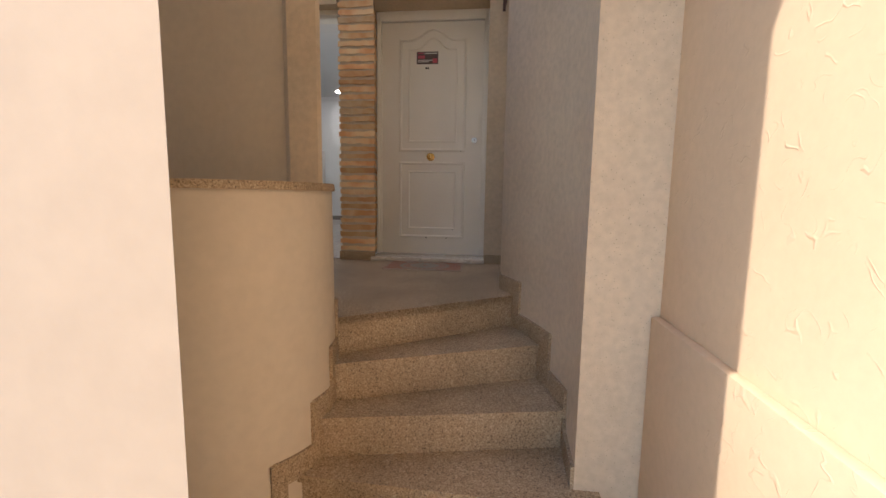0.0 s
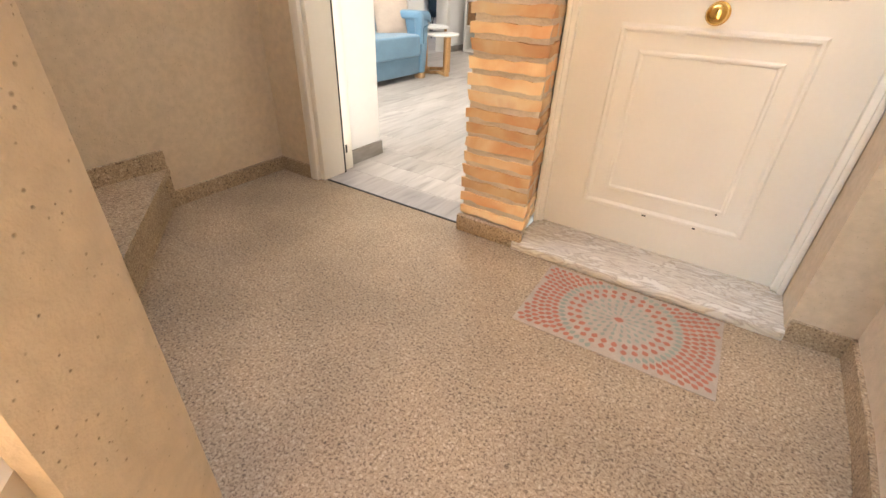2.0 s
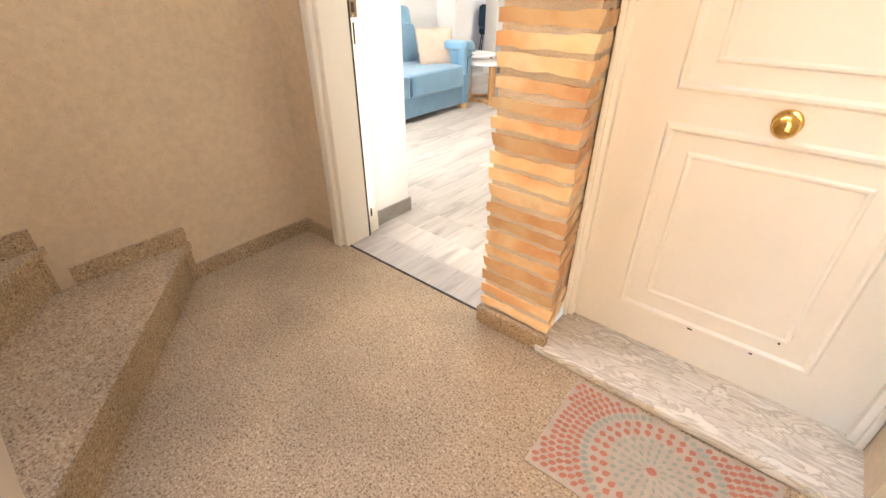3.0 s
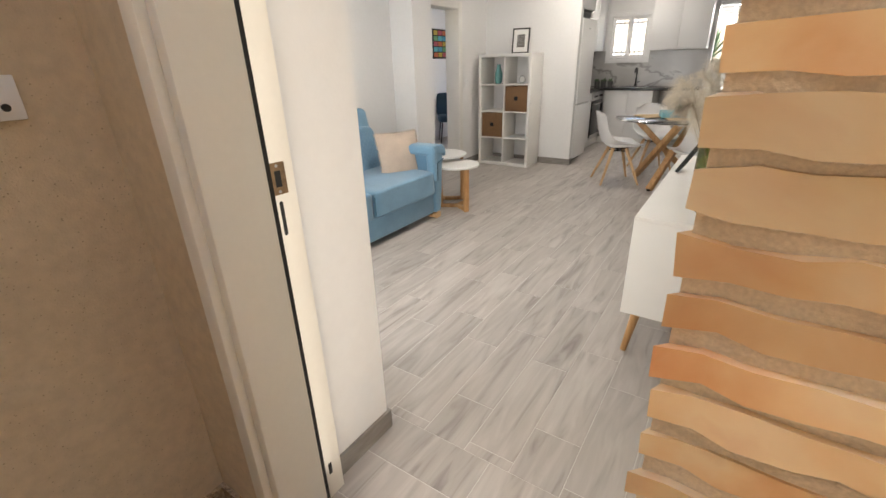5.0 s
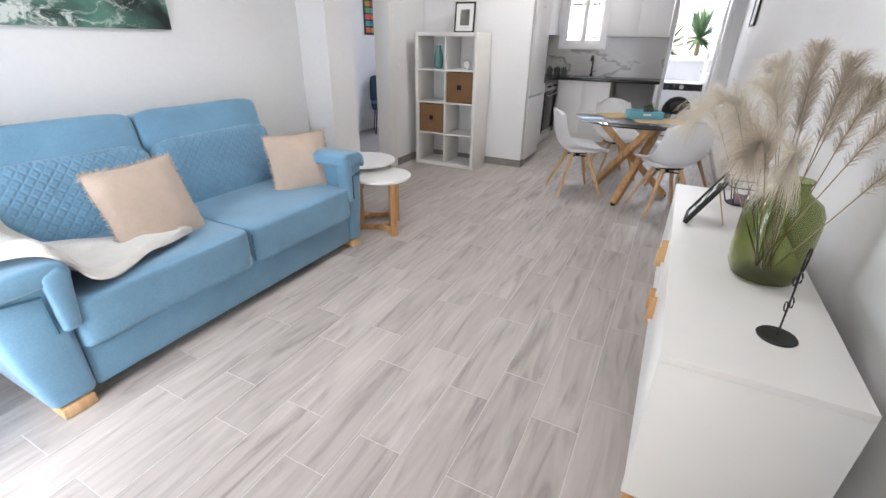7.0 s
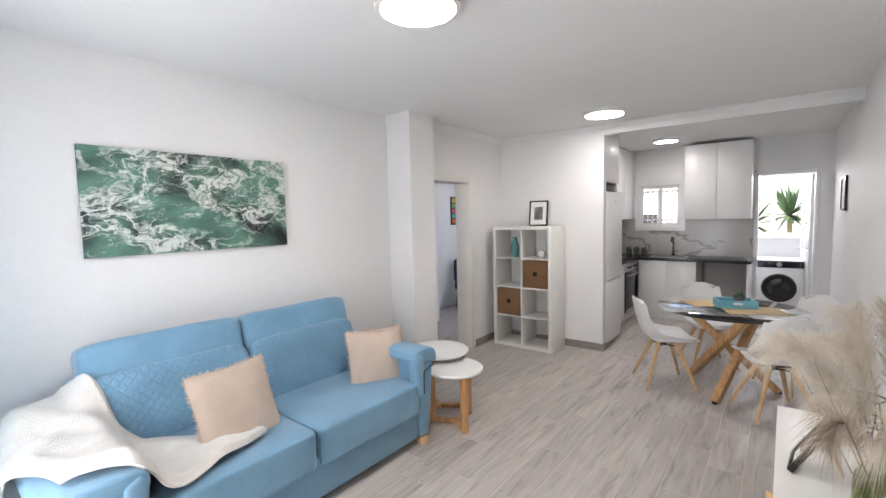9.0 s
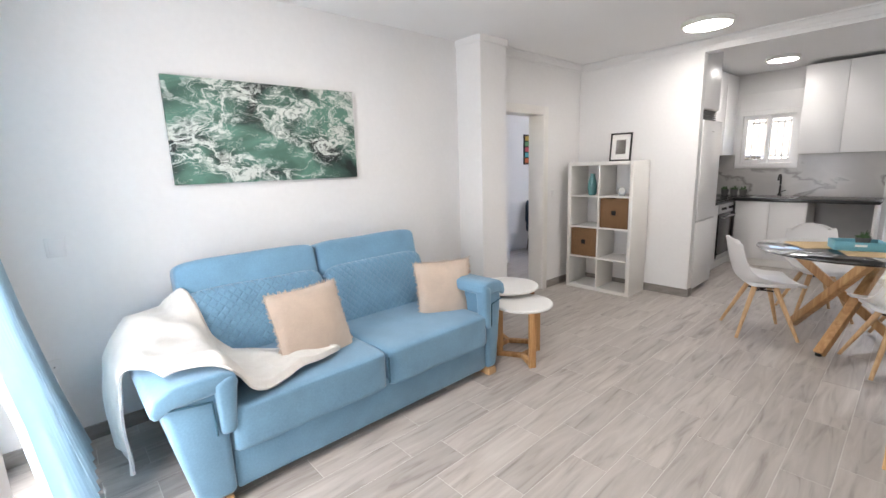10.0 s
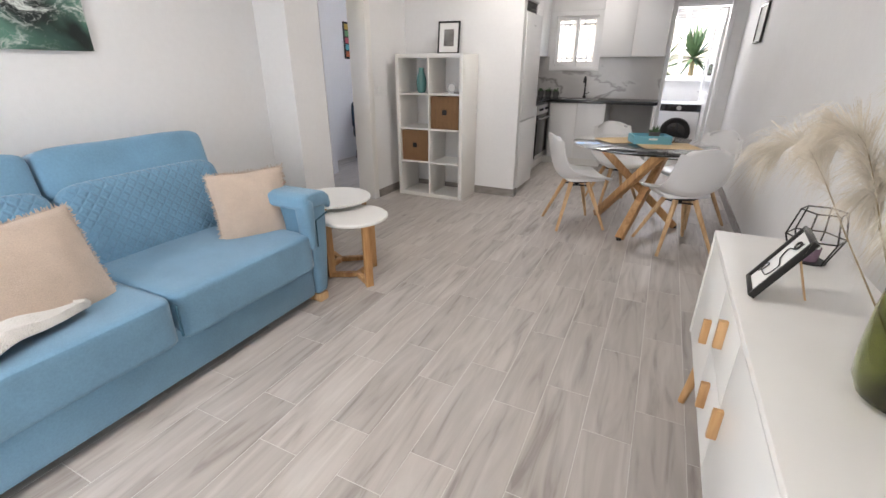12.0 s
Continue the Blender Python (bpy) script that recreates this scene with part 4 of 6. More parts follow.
def rot_bm(bm, m):
    bmesh.ops.transform(bm, matrix=m, verts=bm.verts)
    return bm


sofa = thing("sofa", pose(0, 0, 0), "two-seat sky blue microfibre sofa bed with quilted back and flared arms", "sofa")
SY0, SY1 = -4.09, -2.41
part("base", box(-0.15, SY0, 0.055, 0.872, SY1, 0.30, 0.02), SOFA_BLUE, sofa)
SM = (SY0 + SY1) / 2
for a, b in ((SY0, SM), (SM, SY1)):
    w = b - a
    part("seat_cushion", rot_bm(cushion(0.84, w - 0.001, 0.22, a, 22, 1.0, 18.0), Matrix.Translation((0.485, (a + b) / 2, 0.355))), SOFA_BLUE, sofa)


def back_block(a, b):
    """A leaning back cushion with a plain head roll and a quilted lower field."""
    w = b - a
    lower = cushion(0.20, w - 0.006, 0.44, a + 3, 30)
    head = cushion(0.215, w, 0.26, a + 9, 14)
    lean = Matrix.Rotation(radians(-13), 4, "Y")
    c = part("back_cushion", rot_bm(lower, Matrix.Translation((0.150, (a + b) / 2, 0.615)) @ lean), QUILT, sofa, "diamond-quilted blue back cushion")
    part("head_roll", rot_bm(head, Matrix.Translation((0.045, (a + b) / 2, 0.862)) @ lean), SOFA_BLUE, c)
    part("piping", tube((0.20, a + 0.03, 0.755), (0.20, b - 0.03, 0.755), 0.006, n=8), SOFA_BLUE, c)


back_block(SY0 - 0.0, SM - 0.003)
back_block(SM + 0.003, SY1 + 0.0)
part("back_frame", box(-0.20, SY0, 0.06, -0.02, SY1, 0.78, 0.03), SOFA_BLUE, sofa)


def arm(sign, yi):
    """A flared arm; yi is its inner face, sign the way outward."""
    up = 0.045 if sign > 0 else 0.0
    o = lambda d: yi + sign * (d if sign < 0 or d < 0 else d * 0.62)
    prof = [(o(0), 0.055), (o(0.155), 0.055), (o(0.205), 0.30), (o(0.24), 0.54 + up), (o(0.225), 0.60 + up), (o(0.0), 0.60 + up)]
    bm = slab_yz(prof if sign > 0 else prof[::-1], -0.14, 0.892)
    bmesh.ops.bevel(bm, geom=bm.edges[:], offset=0.034, segments=4, affect="EDGES", profile=0.5, clamp_overlap=True)
    a = part("arm", bm, SOFA_BLUE, sofa)
    pad = [(o(-0.055), 0.575 + up), (o(-0.045), 0.63 + up), (o(0.0), 0.648 + up), (o(0.20), 0.643 + up), (o(0.265), 0.61 + up), (o(0.285), 0.555 + up), (o(0.265), 0.525 + up), (o(0.20), 0.555 + up), (o(0.0), 0.56 + up), (o(-0.03), 0.555 + up)]
    bm = slab_yz(pad if sign > 0 else pad[::-1], -0.16, 0.905)
    bmesh.ops.bevel(bm, geom=bm.edges[:], offset=0.024, segments=4, affect="EDGES", profile=0.5, clamp_overlap=True)
    p = part("arm_pad", bm, SOFA_BLUE, a)
    fp = [(o(-0.052), 0.60 + up), (o(-0.02), 0.635 + up), (o(0.05), 0.60 + up), (o(0.045), 0.54 + up), (o(0.04), 0.36), (o(-0.025), 0.36)]
    bm = slab_yz(fp if sign > 0 else fp[::-1], 0.82, 0.913)
    bmesh.ops.bevel(bm, geom=bm.edges[:], offset=0.024, segments=4, affect="EDGES", profile=0.5, clamp_overlap=True)
    part("pad_front", bm, SOFA_BLUE, a)
    part("piping", sweep([(0.898, o(0.055), 0.37), (0.898, o(0.06), 0.53), (0.898, o(0.22), 0.555)], 0.005, 6), PIPING, a)
    for x in (0.835, -0.08):
        part("foot", box(x - 0.055, min(o(0.02), o(0.14)), 0, x + 0.055, max(o(0.02), o(0.14)), 0.055, 0.008), OAK_PALE, sofa, "pale wooden sofa foot")


arm(-1, SY0)
arm(1, SY1)
part("seat_piping", tube((0.903, SM, 0.28), (0.903, SM, 0.43), 0.005, n=8), PIPING, sofa)


def pillow(x, y, z, w, rx, ry, rz, label):
    """A fringed square linen cushion."""
    ob = thing("throw_pillow", pose(x, y, z, rx, ry, rz), label, "cushion", "linen cushions on the sofa")
    n = 26
    bm = bmesh.new()
    grid = {}
    for s in (1, -1):
        for i in range(n + 1):
            for j in range(n + 1):
                u, v = 2 * i / n - 1, 2 * j / n - 1
                rim = max(abs(u), abs(v)) >= 0.999
                if rim and s < 0:
                    grid[s, i, j] = grid[1, i, j]
                    continue
                h = 0.075 * ((1 - u * u) * (1 - v * v)) ** 0.42
                pinch = 1 - 0.055 * (1 - abs(u * v)) * max(abs(u), abs(v)) ** 3
                h += 0.006 * noise.noise(Vector((u * 2.4, v * 2.4, s + x)))
                grid[s, i, j] = bm.verts.new((u * w / 2 * pinch, v * w / 2 * pinch, s * h if not rim else 0))
        for i in range(n):
            for j in range(n):
                f = (grid[s, i, j], grid[s, i + 1, j], grid[s, i + 1, j + 1], grid[s, i, j + 1])
                bm.faces.new(f if s > 0 else f[::-1])
    bm.normal_update()
    part("cover", bm, LINEN, ob)
    rnd = random.Random(int(x * 100 + y * 10))
    fb = bmesh.new()
    for k in range(420):
        t = k / 420 * 4
        e, u = int(t), (t % 1) * 2 - 1
        pin = 1 - 0.055 * (1 - abs(u))
        a, b = [(u, -1), (1, u), (-u, 1), (-1, -u)][e]
        p = Vector((a * w / 2 * pin, b * w / 2 * pin, 0))
        d = Vector((a if abs(a) == 1 else 0, b if abs(b) == 1 else 0, 0)) * rnd.uniform(0.006, 0.018) + Vector((rnd.uniform(-0.006, 0.006), rnd.uniform(-0.006, 0.006), rnd.uniform(-0.01, 0.01)))
        sdir = Vector((-d.y, d.x, 0)).normalized() * 0.0032
        vs = [fb.verts.new(q) for q in (p - sdir - d * 0.3, p + sdir - d * 0.3, p + sdir * 0.5 + d, p - sdir * 0.5 + d)]
        fb.faces.new(vs)
    tagged(part("fringe", fb, LINEN, ob), kind="stuff")
    return ob


pillow(0.57, -3.53, 0.615, 0.445, 68, 0, 98, "oatmeal linen cushion with frayed edge leaning on the sofa back")
pillow(0.56, -2.50, 0.60, 0.41, 72, 0, 66, "oatmeal linen cushion with frayed edge beside the sofa arm")


def throw():
    """A white fleece throw: over the near arm, down its side, with a corner trailing across the seat."""
    path = curl([(0.0, -3.46, 0.482), (0.0, -3.74, 0.488), (0.0, -3.95, 0.50), (0.0, -4.02, 0.59), (0.0, -4.10, 0.668), (0.0, -4.27, 0.668), (0.0, -4.365, 0.645), (0.0, -4.40, 0.52), (0.0, -4.41, 0.30), (0.0, -4.40, 0.12)], 12)
    bm = bmesh.new()
    n, m = len(path), 60
    rows = []
    for i, p in enumerate(path):
        s = i / (n - 1)
        y = p.y
        t = min(1, max(0, (-3.46 - y) / 0.52))
        lo = 0.70 - 0.42 * t ** 0.8 - 0.30 * min(1, max(0, (-3.98 - y) / 0.16)) + 0.012 * math.sin(23 * s)
        hi = 0.73 + 0.16 * min(1, t * 1.15) - 0.06 * min(1, max(0, (-4.05 - y) / 0.2)) + 0.010 * math.sin(31 * s + 1)
        hi -= 0.34 * min(1, max(0, (-4.30 - y) / 0.09))
        row = []
        for j in range(m + 1):
            u = j / m
            x = lo + (hi - lo) * u
            back = min(1, max(0, (0.36 - x) / 0.22))
            back = back * back * (3 - 2 * back)
            wr = 0.5 + 0.5 * math.sin(9 * (x * 1.5 - y * 1.1) + 3 * noise.noise(Vector((x * 3, y * 3, 4))))
            f = 0.030 * wr ** 2 + 0.022 * noise.noise(Vector((x * 7, y * 7 + p.z * 5, 2))) + 0.018
            edge_ = min(1, min(u, 1 - u) * 9)
            f *= 0.35 + 0.65 * edge_
            roll = 0.016 * math.exp(-((min(u, 1 - u) * 26 - 1.6) ** 2))
            side = min(1, max(0, (-4.33 - y) / 0.06))
            lift = 0.20 * back * (1 - min(1, max(0, (-4.02 - y) / 0.14))) + 0.06 * back
            row.append(bm.verts.new((x, y - side * (0.014 + abs(f)), p.z + (1 - side) * (max(f, 0.006) + roll + lift) - 0.04 * max(0, s - 0.85) / 0.15 * abs(math.sin(u * 6)))))
        rows.append(row)
    for a, b in zip(rows, rows[1:]):
        for j in range(m):
            bm.faces.new((a[j], a[j + 1], b[j + 1], b[j]))
    bm.normal_update()
    bmesh.ops.solidify(bm, geom=bm.faces[:], thickness=-0.012)
    return bm


tw = thing("throw_blanket", pose(0, 0, 0), "white fleece throw draped over the sofa arm and seat", "blanket")
part("cloth", throw(), FLEECE, tw)
single("red_card", box(-0.06, -0.04, 0, 0.06, 0.04, 0.008, 0.002), RED_PLASTIC, "small pinkish red card lying on the sofa arm", "card", m=pose(0.56, -2.33, 0.695, 0, 0, 25))


# nesting side tables
def side_table(x, y, r, h, rz, label):
    t = thing("side_table", pose(x, y, 0, 0, 0, rz), label, "side table", "nesting side tables")
    part("tabletop", lathe([(0, h - 0.022), (r - 0.008, h - 0.022), (r, h - 0.014), (r, h - 0.005), (r - 0.005, h), (0, h)], 64), WHITE_LACQUER, t, "round white lacquered top")
    for k in range(3):
        a = radians(120 * k)
        c, s = math.cos(a), math.sin(a)
        rr = r * 0.80
        part("leg", bar((c * rr, s * rr, 0), (c * rr, s * rr, h - 0.022), 0.034, 0.05, 0.004), OAK, t)
        part("stretcher", bar((0, 0, 0.018), (c * rr, s * rr, 0.018), 0.034, 0.034, 0.003), OAK, t)
    return t


side_table(0.87, -1.99, 0.225, 0.45, -30, "smaller round white side table on oak legs")
side_table(0.60, -1.84, 0.25, 0.505, 35, "taller round white side table on oak legs beside the sofa")


# painting over the sofa
def sea_material():
    m = bpy.data.materials.new("sea_foam_print")
    m.use_nodes = True
    nt = m.node_tree
    b = nt.nodes["Principled BSDF"]
    b.inputs["Roughness"].default_value = 0.6
    co = nt.nodes.new("ShaderNodeTexCoord")
    mp = nt.nodes.new("ShaderNodeMapping")
    mp.inputs["Scale"].default_value = (1, 2.6, 4.2)
    nt.links.new(co.outputs["Object"], mp.inputs[0])
    warp = nt.nodes.new("ShaderNodeTexNoise")
    warp.inputs["Scale"].default_value, warp.inputs["Detail"].default_value = 1.6, 4
    nt.links.new(mp.outputs[0], warp.inputs["Vector"])
    mix = nt.nodes.new("ShaderNodeMix")
    mix.data_type = "VECTOR"
    mix.inputs["Factor"].default_value = 0.5
    nt.links.new(mp.outputs[0], mix.inputs["A"])
    nt.links.new(warp.outputs["Color"], mix.inputs["B"])
    def math_node(op, a, b_=None, c=None):
        n = nt.nodes.new("ShaderNodeMath")
        n.operation = op
        for k, v in enumerate((a, b_, c)):
            if v is None:
                continue
            if isinstance(v, (int, float)):
                n.inputs[k].default_value = v
            else:
                nt.links.new(v, n.inputs[k])
        return n.outputs[0]

    def noise_node(sc, detail, distort):
        n = nt.nodes.new("ShaderNodeTexNoise")
        n.inputs["Scale"].default_value, n.inputs["Detail"].default_value, n.inputs["Distortion"].default_value = sc, detail, distort
        nt.links.new(mixed, n.inputs["Vector"])
        return n.outputs[0]

    mixed = mix.outputs["Result"] if mix.outputs[0].type == "VECTOR" else mix.outputs[1]
    total = None
    for sc, width, weight in ((1.7, 0.045, 1.0), (4.0, 0.05, 0.8), (9.0, 0.07, 0.55)):
        off = math_node("ABSOLUTE", math_node("SUBTRACT", noise_node(sc, 5, 0.9), 0.5))
        mr = nt.nodes.new("ShaderNodeMapRange")
        mr.inputs["From Max"].default_value, mr.inputs["To Min"].default_value, mr.inputs["To Max"].default_value = width, weight, 0.0
        nt.links.new(off, mr.inputs[0])
        total = mr.outputs[0] if total is None else math_node("ADD", total, mr.outputs[0])
    patch = nt.nodes.new("ShaderNodeMapRange")
    patch.inputs["From Min"].default_value, patch.inputs["From Max"].default_value = 0.36, 0.62
    patch.inputs["To Min"].default_value, patch.inputs["To Max"].default_value = 0.18, 1.0
    nt.links.new(noise_node(1.3, 2, 0.4), patch.inputs[0])
    grain = noise_node(26, 4, 0)
    ridge_value = math_node("MULTIPLY", math_node("MULTIPLY", total, patch.outputs[0]), math_node("MULTIPLY_ADD", grain, 1.2, 0.1))
    big = nt.nodes.new("ShaderNodeTexNoise")
    big.inputs["Scale"].default_value, big.inputs["Detail"].default_value, big.inputs["Distortion"].default_value = 1.1, 3, 0.6
    nt.links.new(mp.outputs[0], big.inputs["Vector"])
    c1 = nt.nodes.new("ShaderNodeValToRGB")
    for e, (p, c) in zip(c1.color_ramp.elements, [(0.36, (0.010, 0.018, 0.017)), (0.62, (0.10, 0.23, 0.175))]):
        e.position, e.color = p, (*c, 1)
    nt.links.new(big.outputs[0], c1.inputs[0])
    c2 = nt.nodes.new("ShaderNodeValToRGB")
    for e, (p, c) in zip(c2.color_ramp.elements, [(0.14, (0, 0, 0)), (0.75, (1, 1, 1))]):
        e.position, e.color = p, (*c, 1)
    nt.links.new(ridge_value, c2.inputs[0])
    mx = nt.nodes.new("ShaderNodeMix")
    mx.data_type = "RGBA"
    mx.inputs["B"].default_value = (0.62, 0.66, 0.62, 1)
    for inp in mx.inputs:
        if inp.name == "B" and inp.type == "RGBA":
            inp.default_value = (0.62, 0.66, 0.62, 1)
        if inp.name == "A" and inp.type == "RGBA":
            nt.links.new(c1.outputs[0], inp)
        if inp.name == "Factor" and inp.type == "VALUE":
            nt.links.new(c2.outputs[0], inp)
    for o in mx.outputs:
        if o.type == "RGBA":
            nt.links.new(o, b.inputs["Base Color"])
    return m


pt = thing("canvas_painting", pose(XW + 0.004, -3.328, 1.737), "wide canvas print of green sea with white foam", "painting")
part("canvas", box(0, -0.628, -0.318, 0.026, 0.628, 0.318, 0.002), sea_material(), pt)
part("stretcher_frame", boxes([(-0.003, -0.60, -0.29, -0.0005, 0.60, 0.29)]), OAK_PALE, pt)

# cube shelf, two by four
KW_, KD_, KH_ = 0.77, 0.39, 1.47
shelf = thing("cube_shelf", pose(0, 0, 0), "white eight-cube shelf with two woven boxes against the wall", "shelf")
part("side_panel", box(0, 0, 0, 0.038, KD_, KH_, 0.002), WHITE_SATIN, shelf)
part("side_panel", box(KW_ - 0.038, 0, 0, KW_, KD_, KH_, 0.002), WHITE_SATIN, shelf)
part("top_panel", box(0.038, 0, KH_ - 0.038, KW_ - 0.038, KD_, KH_, 0.002), WHITE_SATIN, shelf)
part("bottom_panel", box(0.038, 0, 0, KW_ - 0.038, KD_, 0.038, 0.002), WHITE_SATIN, shelf)
CELL = (KH_ - 0.076 - 3 * 0.016) / 4
for i in range(3):
    z = 0.038 + CELL * (i + 1) + 0.016 * i
    part("shelf_board", box(0.038, 0.002, z, KW_ - 0.038, KD_, z + 0.016, 0.001), WHITE_SATIN, shelf)
for i in range(4):
    z = 0.038 + (CELL + 0.016) * i
    part("divider", box(KW_ / 2 - 0.008, 0.002, z, KW_ / 2 + 0.008, KD_, z + CELL, 0.001), WHITE_SATIN, shelf)


def cell_z(i):
    return 0.038 + (CELL + 0.016) * i


for cx, row in ((KW_ / 2 + 0.008 + 0.17, 2), (0.038 + 0.17, 1)):
    b = thing("storage_box", pose(cx, 0.012, cell_z(row)), "woven brown seagrass storage box in a shelf cube", "storage box", "woven boxes in the shelf")
    part("front", box(-0.160, 0, 0.002, 0.160, 0.014, 0.318, 0.006), WOVEN, b)
    part("body", boxes([(-0.160, 0.014, 0.002, -0.148, 0.35, 0.318), (0.148, 0.014, 0.002, 0.160, 0.35, 0.318), (-0.148, 0.338, 0.002, 0.148, 0.35, 0.318), (-0.148, 0.014, 0.002, 0.148, 0.338, 0.014)]), WOVEN, b)
    part("rim", sweep([(-0.156, 0.006, 0.318), (0.156, 0.006, 0.318), (0.156, 0.345, 0.318), (-0.156, 0.345, 0.318)], 0.007, 8, True), WOVEN, b)
    part("grip_hole", box(-0.026, -0.003, 0.145, 0.026, 0.004, 0.197, 0.004), BLACK_METAL, b, "square dark grip hole")
tv = single("teal_vase", lathe([(0, 0), (0.032, 0), (0.045, 0.02), (0.052, 0.09), (0.046, 0.15), (0.03, 0.20), (0.024, 0.225), (0.03, 0.245), (0.026, 0.245), (0.02, 0.225), (0.026, 0.20), (0.04, 0.15), (0.045, 0.09), (0.038, 0.025), (0, 0.012)], 12), mat("teal_ceramic", (0.12, 0.30, 0.29), 0.25, vary=0.08), "faceted teal vase standing in the shelf", "vase", m=pose(0.255, 0.10, cell_z(3)))
cg = thing("clear_ornament", pose(0.60, 0.11, cell_z(3)), "small silver ring ornament on a foot", "ornament")
part("ring", sweep([(0.042 * math.cos(a), 0, 0.055 + 0.042 * math.sin(a)) for a in [2 * math.pi * i / 24 for i in range(24)]], 0.008, 8, True), STEEL, cg)
part("foot", box(-0.03, -0.02, 0, 0.03, 0.02, 0.012, 0.003), STEEL, cg)
part("face", lathe([(0, 0.004), (0.036, 0.004), (0.036, -0.004), (0, -0.004)], 24, m=Matrix.Translation((0, 0, 0.055)) @ Matrix.Rotation(radians(90), 4, "X")), PAPER, cg)


def picture_frame(name, m, w, h, frame_w, depth, material, label, art):
    """A frame in x and z, its face towards -y, foot at z = 0."""
    f = thing(name, m, label, "picture frame")
    part("frame_bar", box(-w / 2, -depth, 0, -w / 2 + frame_w, 0, h, 0.002), material, f)
    part("frame_bar", box(w / 2 - frame_w, -depth, 0, w / 2, 0, h, 0.002), material, f)
    part("frame_bar", box(-w / 2 + frame_w, -depth, 0, w / 2 - frame_w, 0, frame_w, 0.002), material, f)
    part("frame_bar", box(-w / 2 + frame_w, -depth, h - frame_w, w / 2 - frame_w, 0, h, 0.002), material, f)
    part("mount", box(-w / 2 + frame_w, -depth * 0.55, frame_w, w / 2 - frame_w, -depth * 0.4, h - frame_w), PAPER, f)
    art(f)
    return f


def art_brown(f):
    part("print", box(-0.055, -0.011, 0.075, 0.055, -0.0095, 0.235), mat("brown_print", (0.14, 0.12, 0.11), 0.7, vary=0.35, scale=22), f)


picture_frame("picture_frame", pose(0.47, 0.30, KH_, -8, 0, 6), 0.235, 0.31, 0.016, 0.02, BLACK_METAL, "black framed small print leaning on top of the shelf", art_brown)


# dining table with glass top
def dining_table(x, y):
    t = thing("dining_table", pose(x, y, 0), "round clear glass dining table on crossed oak beams", "dining table")
    part("glass_top", lathe([(0, 0.737), (0.566, 0.737), (0.572, 0.741), (0.572, 0.746), (0.566, 0.75), (0, 0.75)], 72), CLEAR_GLASS, t, "round clear glass top with green edge")
    for k in range(3):
        a0, a1 = radians(-97 + 120 * k), radians(-97 + 120 * k + 150)
        part("beam", bar((0.40 * math.cos(a0), 0.40 * math.sin(a0), 0.012), (0.36 * math.cos(a1), 0.36 * math.sin(a1), 0.715), 0.062, 0.062, 0.006), OAK, t)
        part("pad", lathe([(0, 0.705), (0.03, 0.705), (0.03, 0.737), (0, 0.737)], 20, m=Matrix.Translation((0.36 * math.cos(a1), 0.36 * math.sin(a1), 0))), STEEL, t)
        part("foot_pad", lathe([(0, 0), (0.022, 0), (0.022, 0.02), (0, 0.02)], 16, m=Matrix.Translation((0.40 * math.cos(a0), 0.40 * math.sin(a0), 0))), BLACK_METAL, t)


dining_table(2.48, -0.06)


def chair_shell():
    """A bucket seat in one sheet: front edge to back edge, facing +x."""
    prof = curl([(0.235, 0, 0.425), (0.205, 0, 0.452), (0.06, 0, 0.437), (-0.11, 0, 0.440), (-0.185, 0, 0.485), (-0.225, 0, 0.60), (-0.255, 0, 0.72), (-0.285, 0, 0.825)], 6)
    bm = bmesh.new()
    n, m = len(prof), 20
    rows = []
    for i, p in enumerate(prof):
        s = i / (n - 1)
        if s < 0.45:
            half = 0.21 + 0.025 * math.sin(math.pi * s / 0.9)
        else:
            half = 0.235 - 0.05 * ((s - 0.45) / 0.55) ** 1.5
        if s < 0.1:
            half *= 0.86 + 1.4 * s
        if s > 0.9:
            half *= 1 - 0.32 * ((s - 0.9) / 0.1) ** 2
        rise = 0.075 * math.exp(-((s - 0.48) / 0.22) ** 2) + 0.012
        fwd = 0.055 * max(0, (s - 0.45)) / 0.55 + 0.03 * math.exp(-((s - 0.55) / 0.15) ** 2)
        row = []
        for j in range(m + 1):
            u = 2 * j / m - 1
            k = abs(u) ** 2.4
            tip = -0.03 * k if s > 0.93 else 0
            row.append(bm.verts.new((p.x + fwd * k, u * half, p.z + rise * k + tip)))
        rows.append(row)
    for a, b in zip(rows, rows[1:]):
        for j in range(m):
            bm.faces.new((a[j], b[j], b[j + 1], a[j + 1]))
    bm.normal_update()
    bmesh.ops.solidify(bm, geom=bm.faces[:], thickness=0.009)
    return bm


def dining_chair():
    c = thing("dining_chair", pose(0, 0, 0), "white moulded plastic dining chair with pale wooden legs", "chair", "chairs round the dining table")
    part("seat_shell", chair_shell(), PLASTIC_WHITE, c)
    part("seat_pad", rot_bm(cushion(0.34, 0.36, 0.035, 1, 8), Matrix.Translation((0.04, 0, 0.447))), PLASTIC_WHITE, c, "thin white leatherette seat pad")
    fr_ = part("underframe", boxes([(-0.09, -0.09, 0.405, 0.09, 0.09, 0.425), (-0.012, -0.012, 0.36, 0.012, 0.012, 0.405)]), BLACK_METAL, c, "black metal underframe")
    for sx in (1, -1):
        for sy in (1, -1):
            part("leg", tube((sx * 0.215, sy * 0.215, 0), (sx * 0.075, sy * 0.075, 0.408), 0.012, 0.021, 14), OAK_PALE, c)
            part("bracket", tube((0, 0, 0.365), (sx * 0.085, sy * 0.085, 0.375), 0.006, n=8), BLACK_METAL, fr_)
    return c


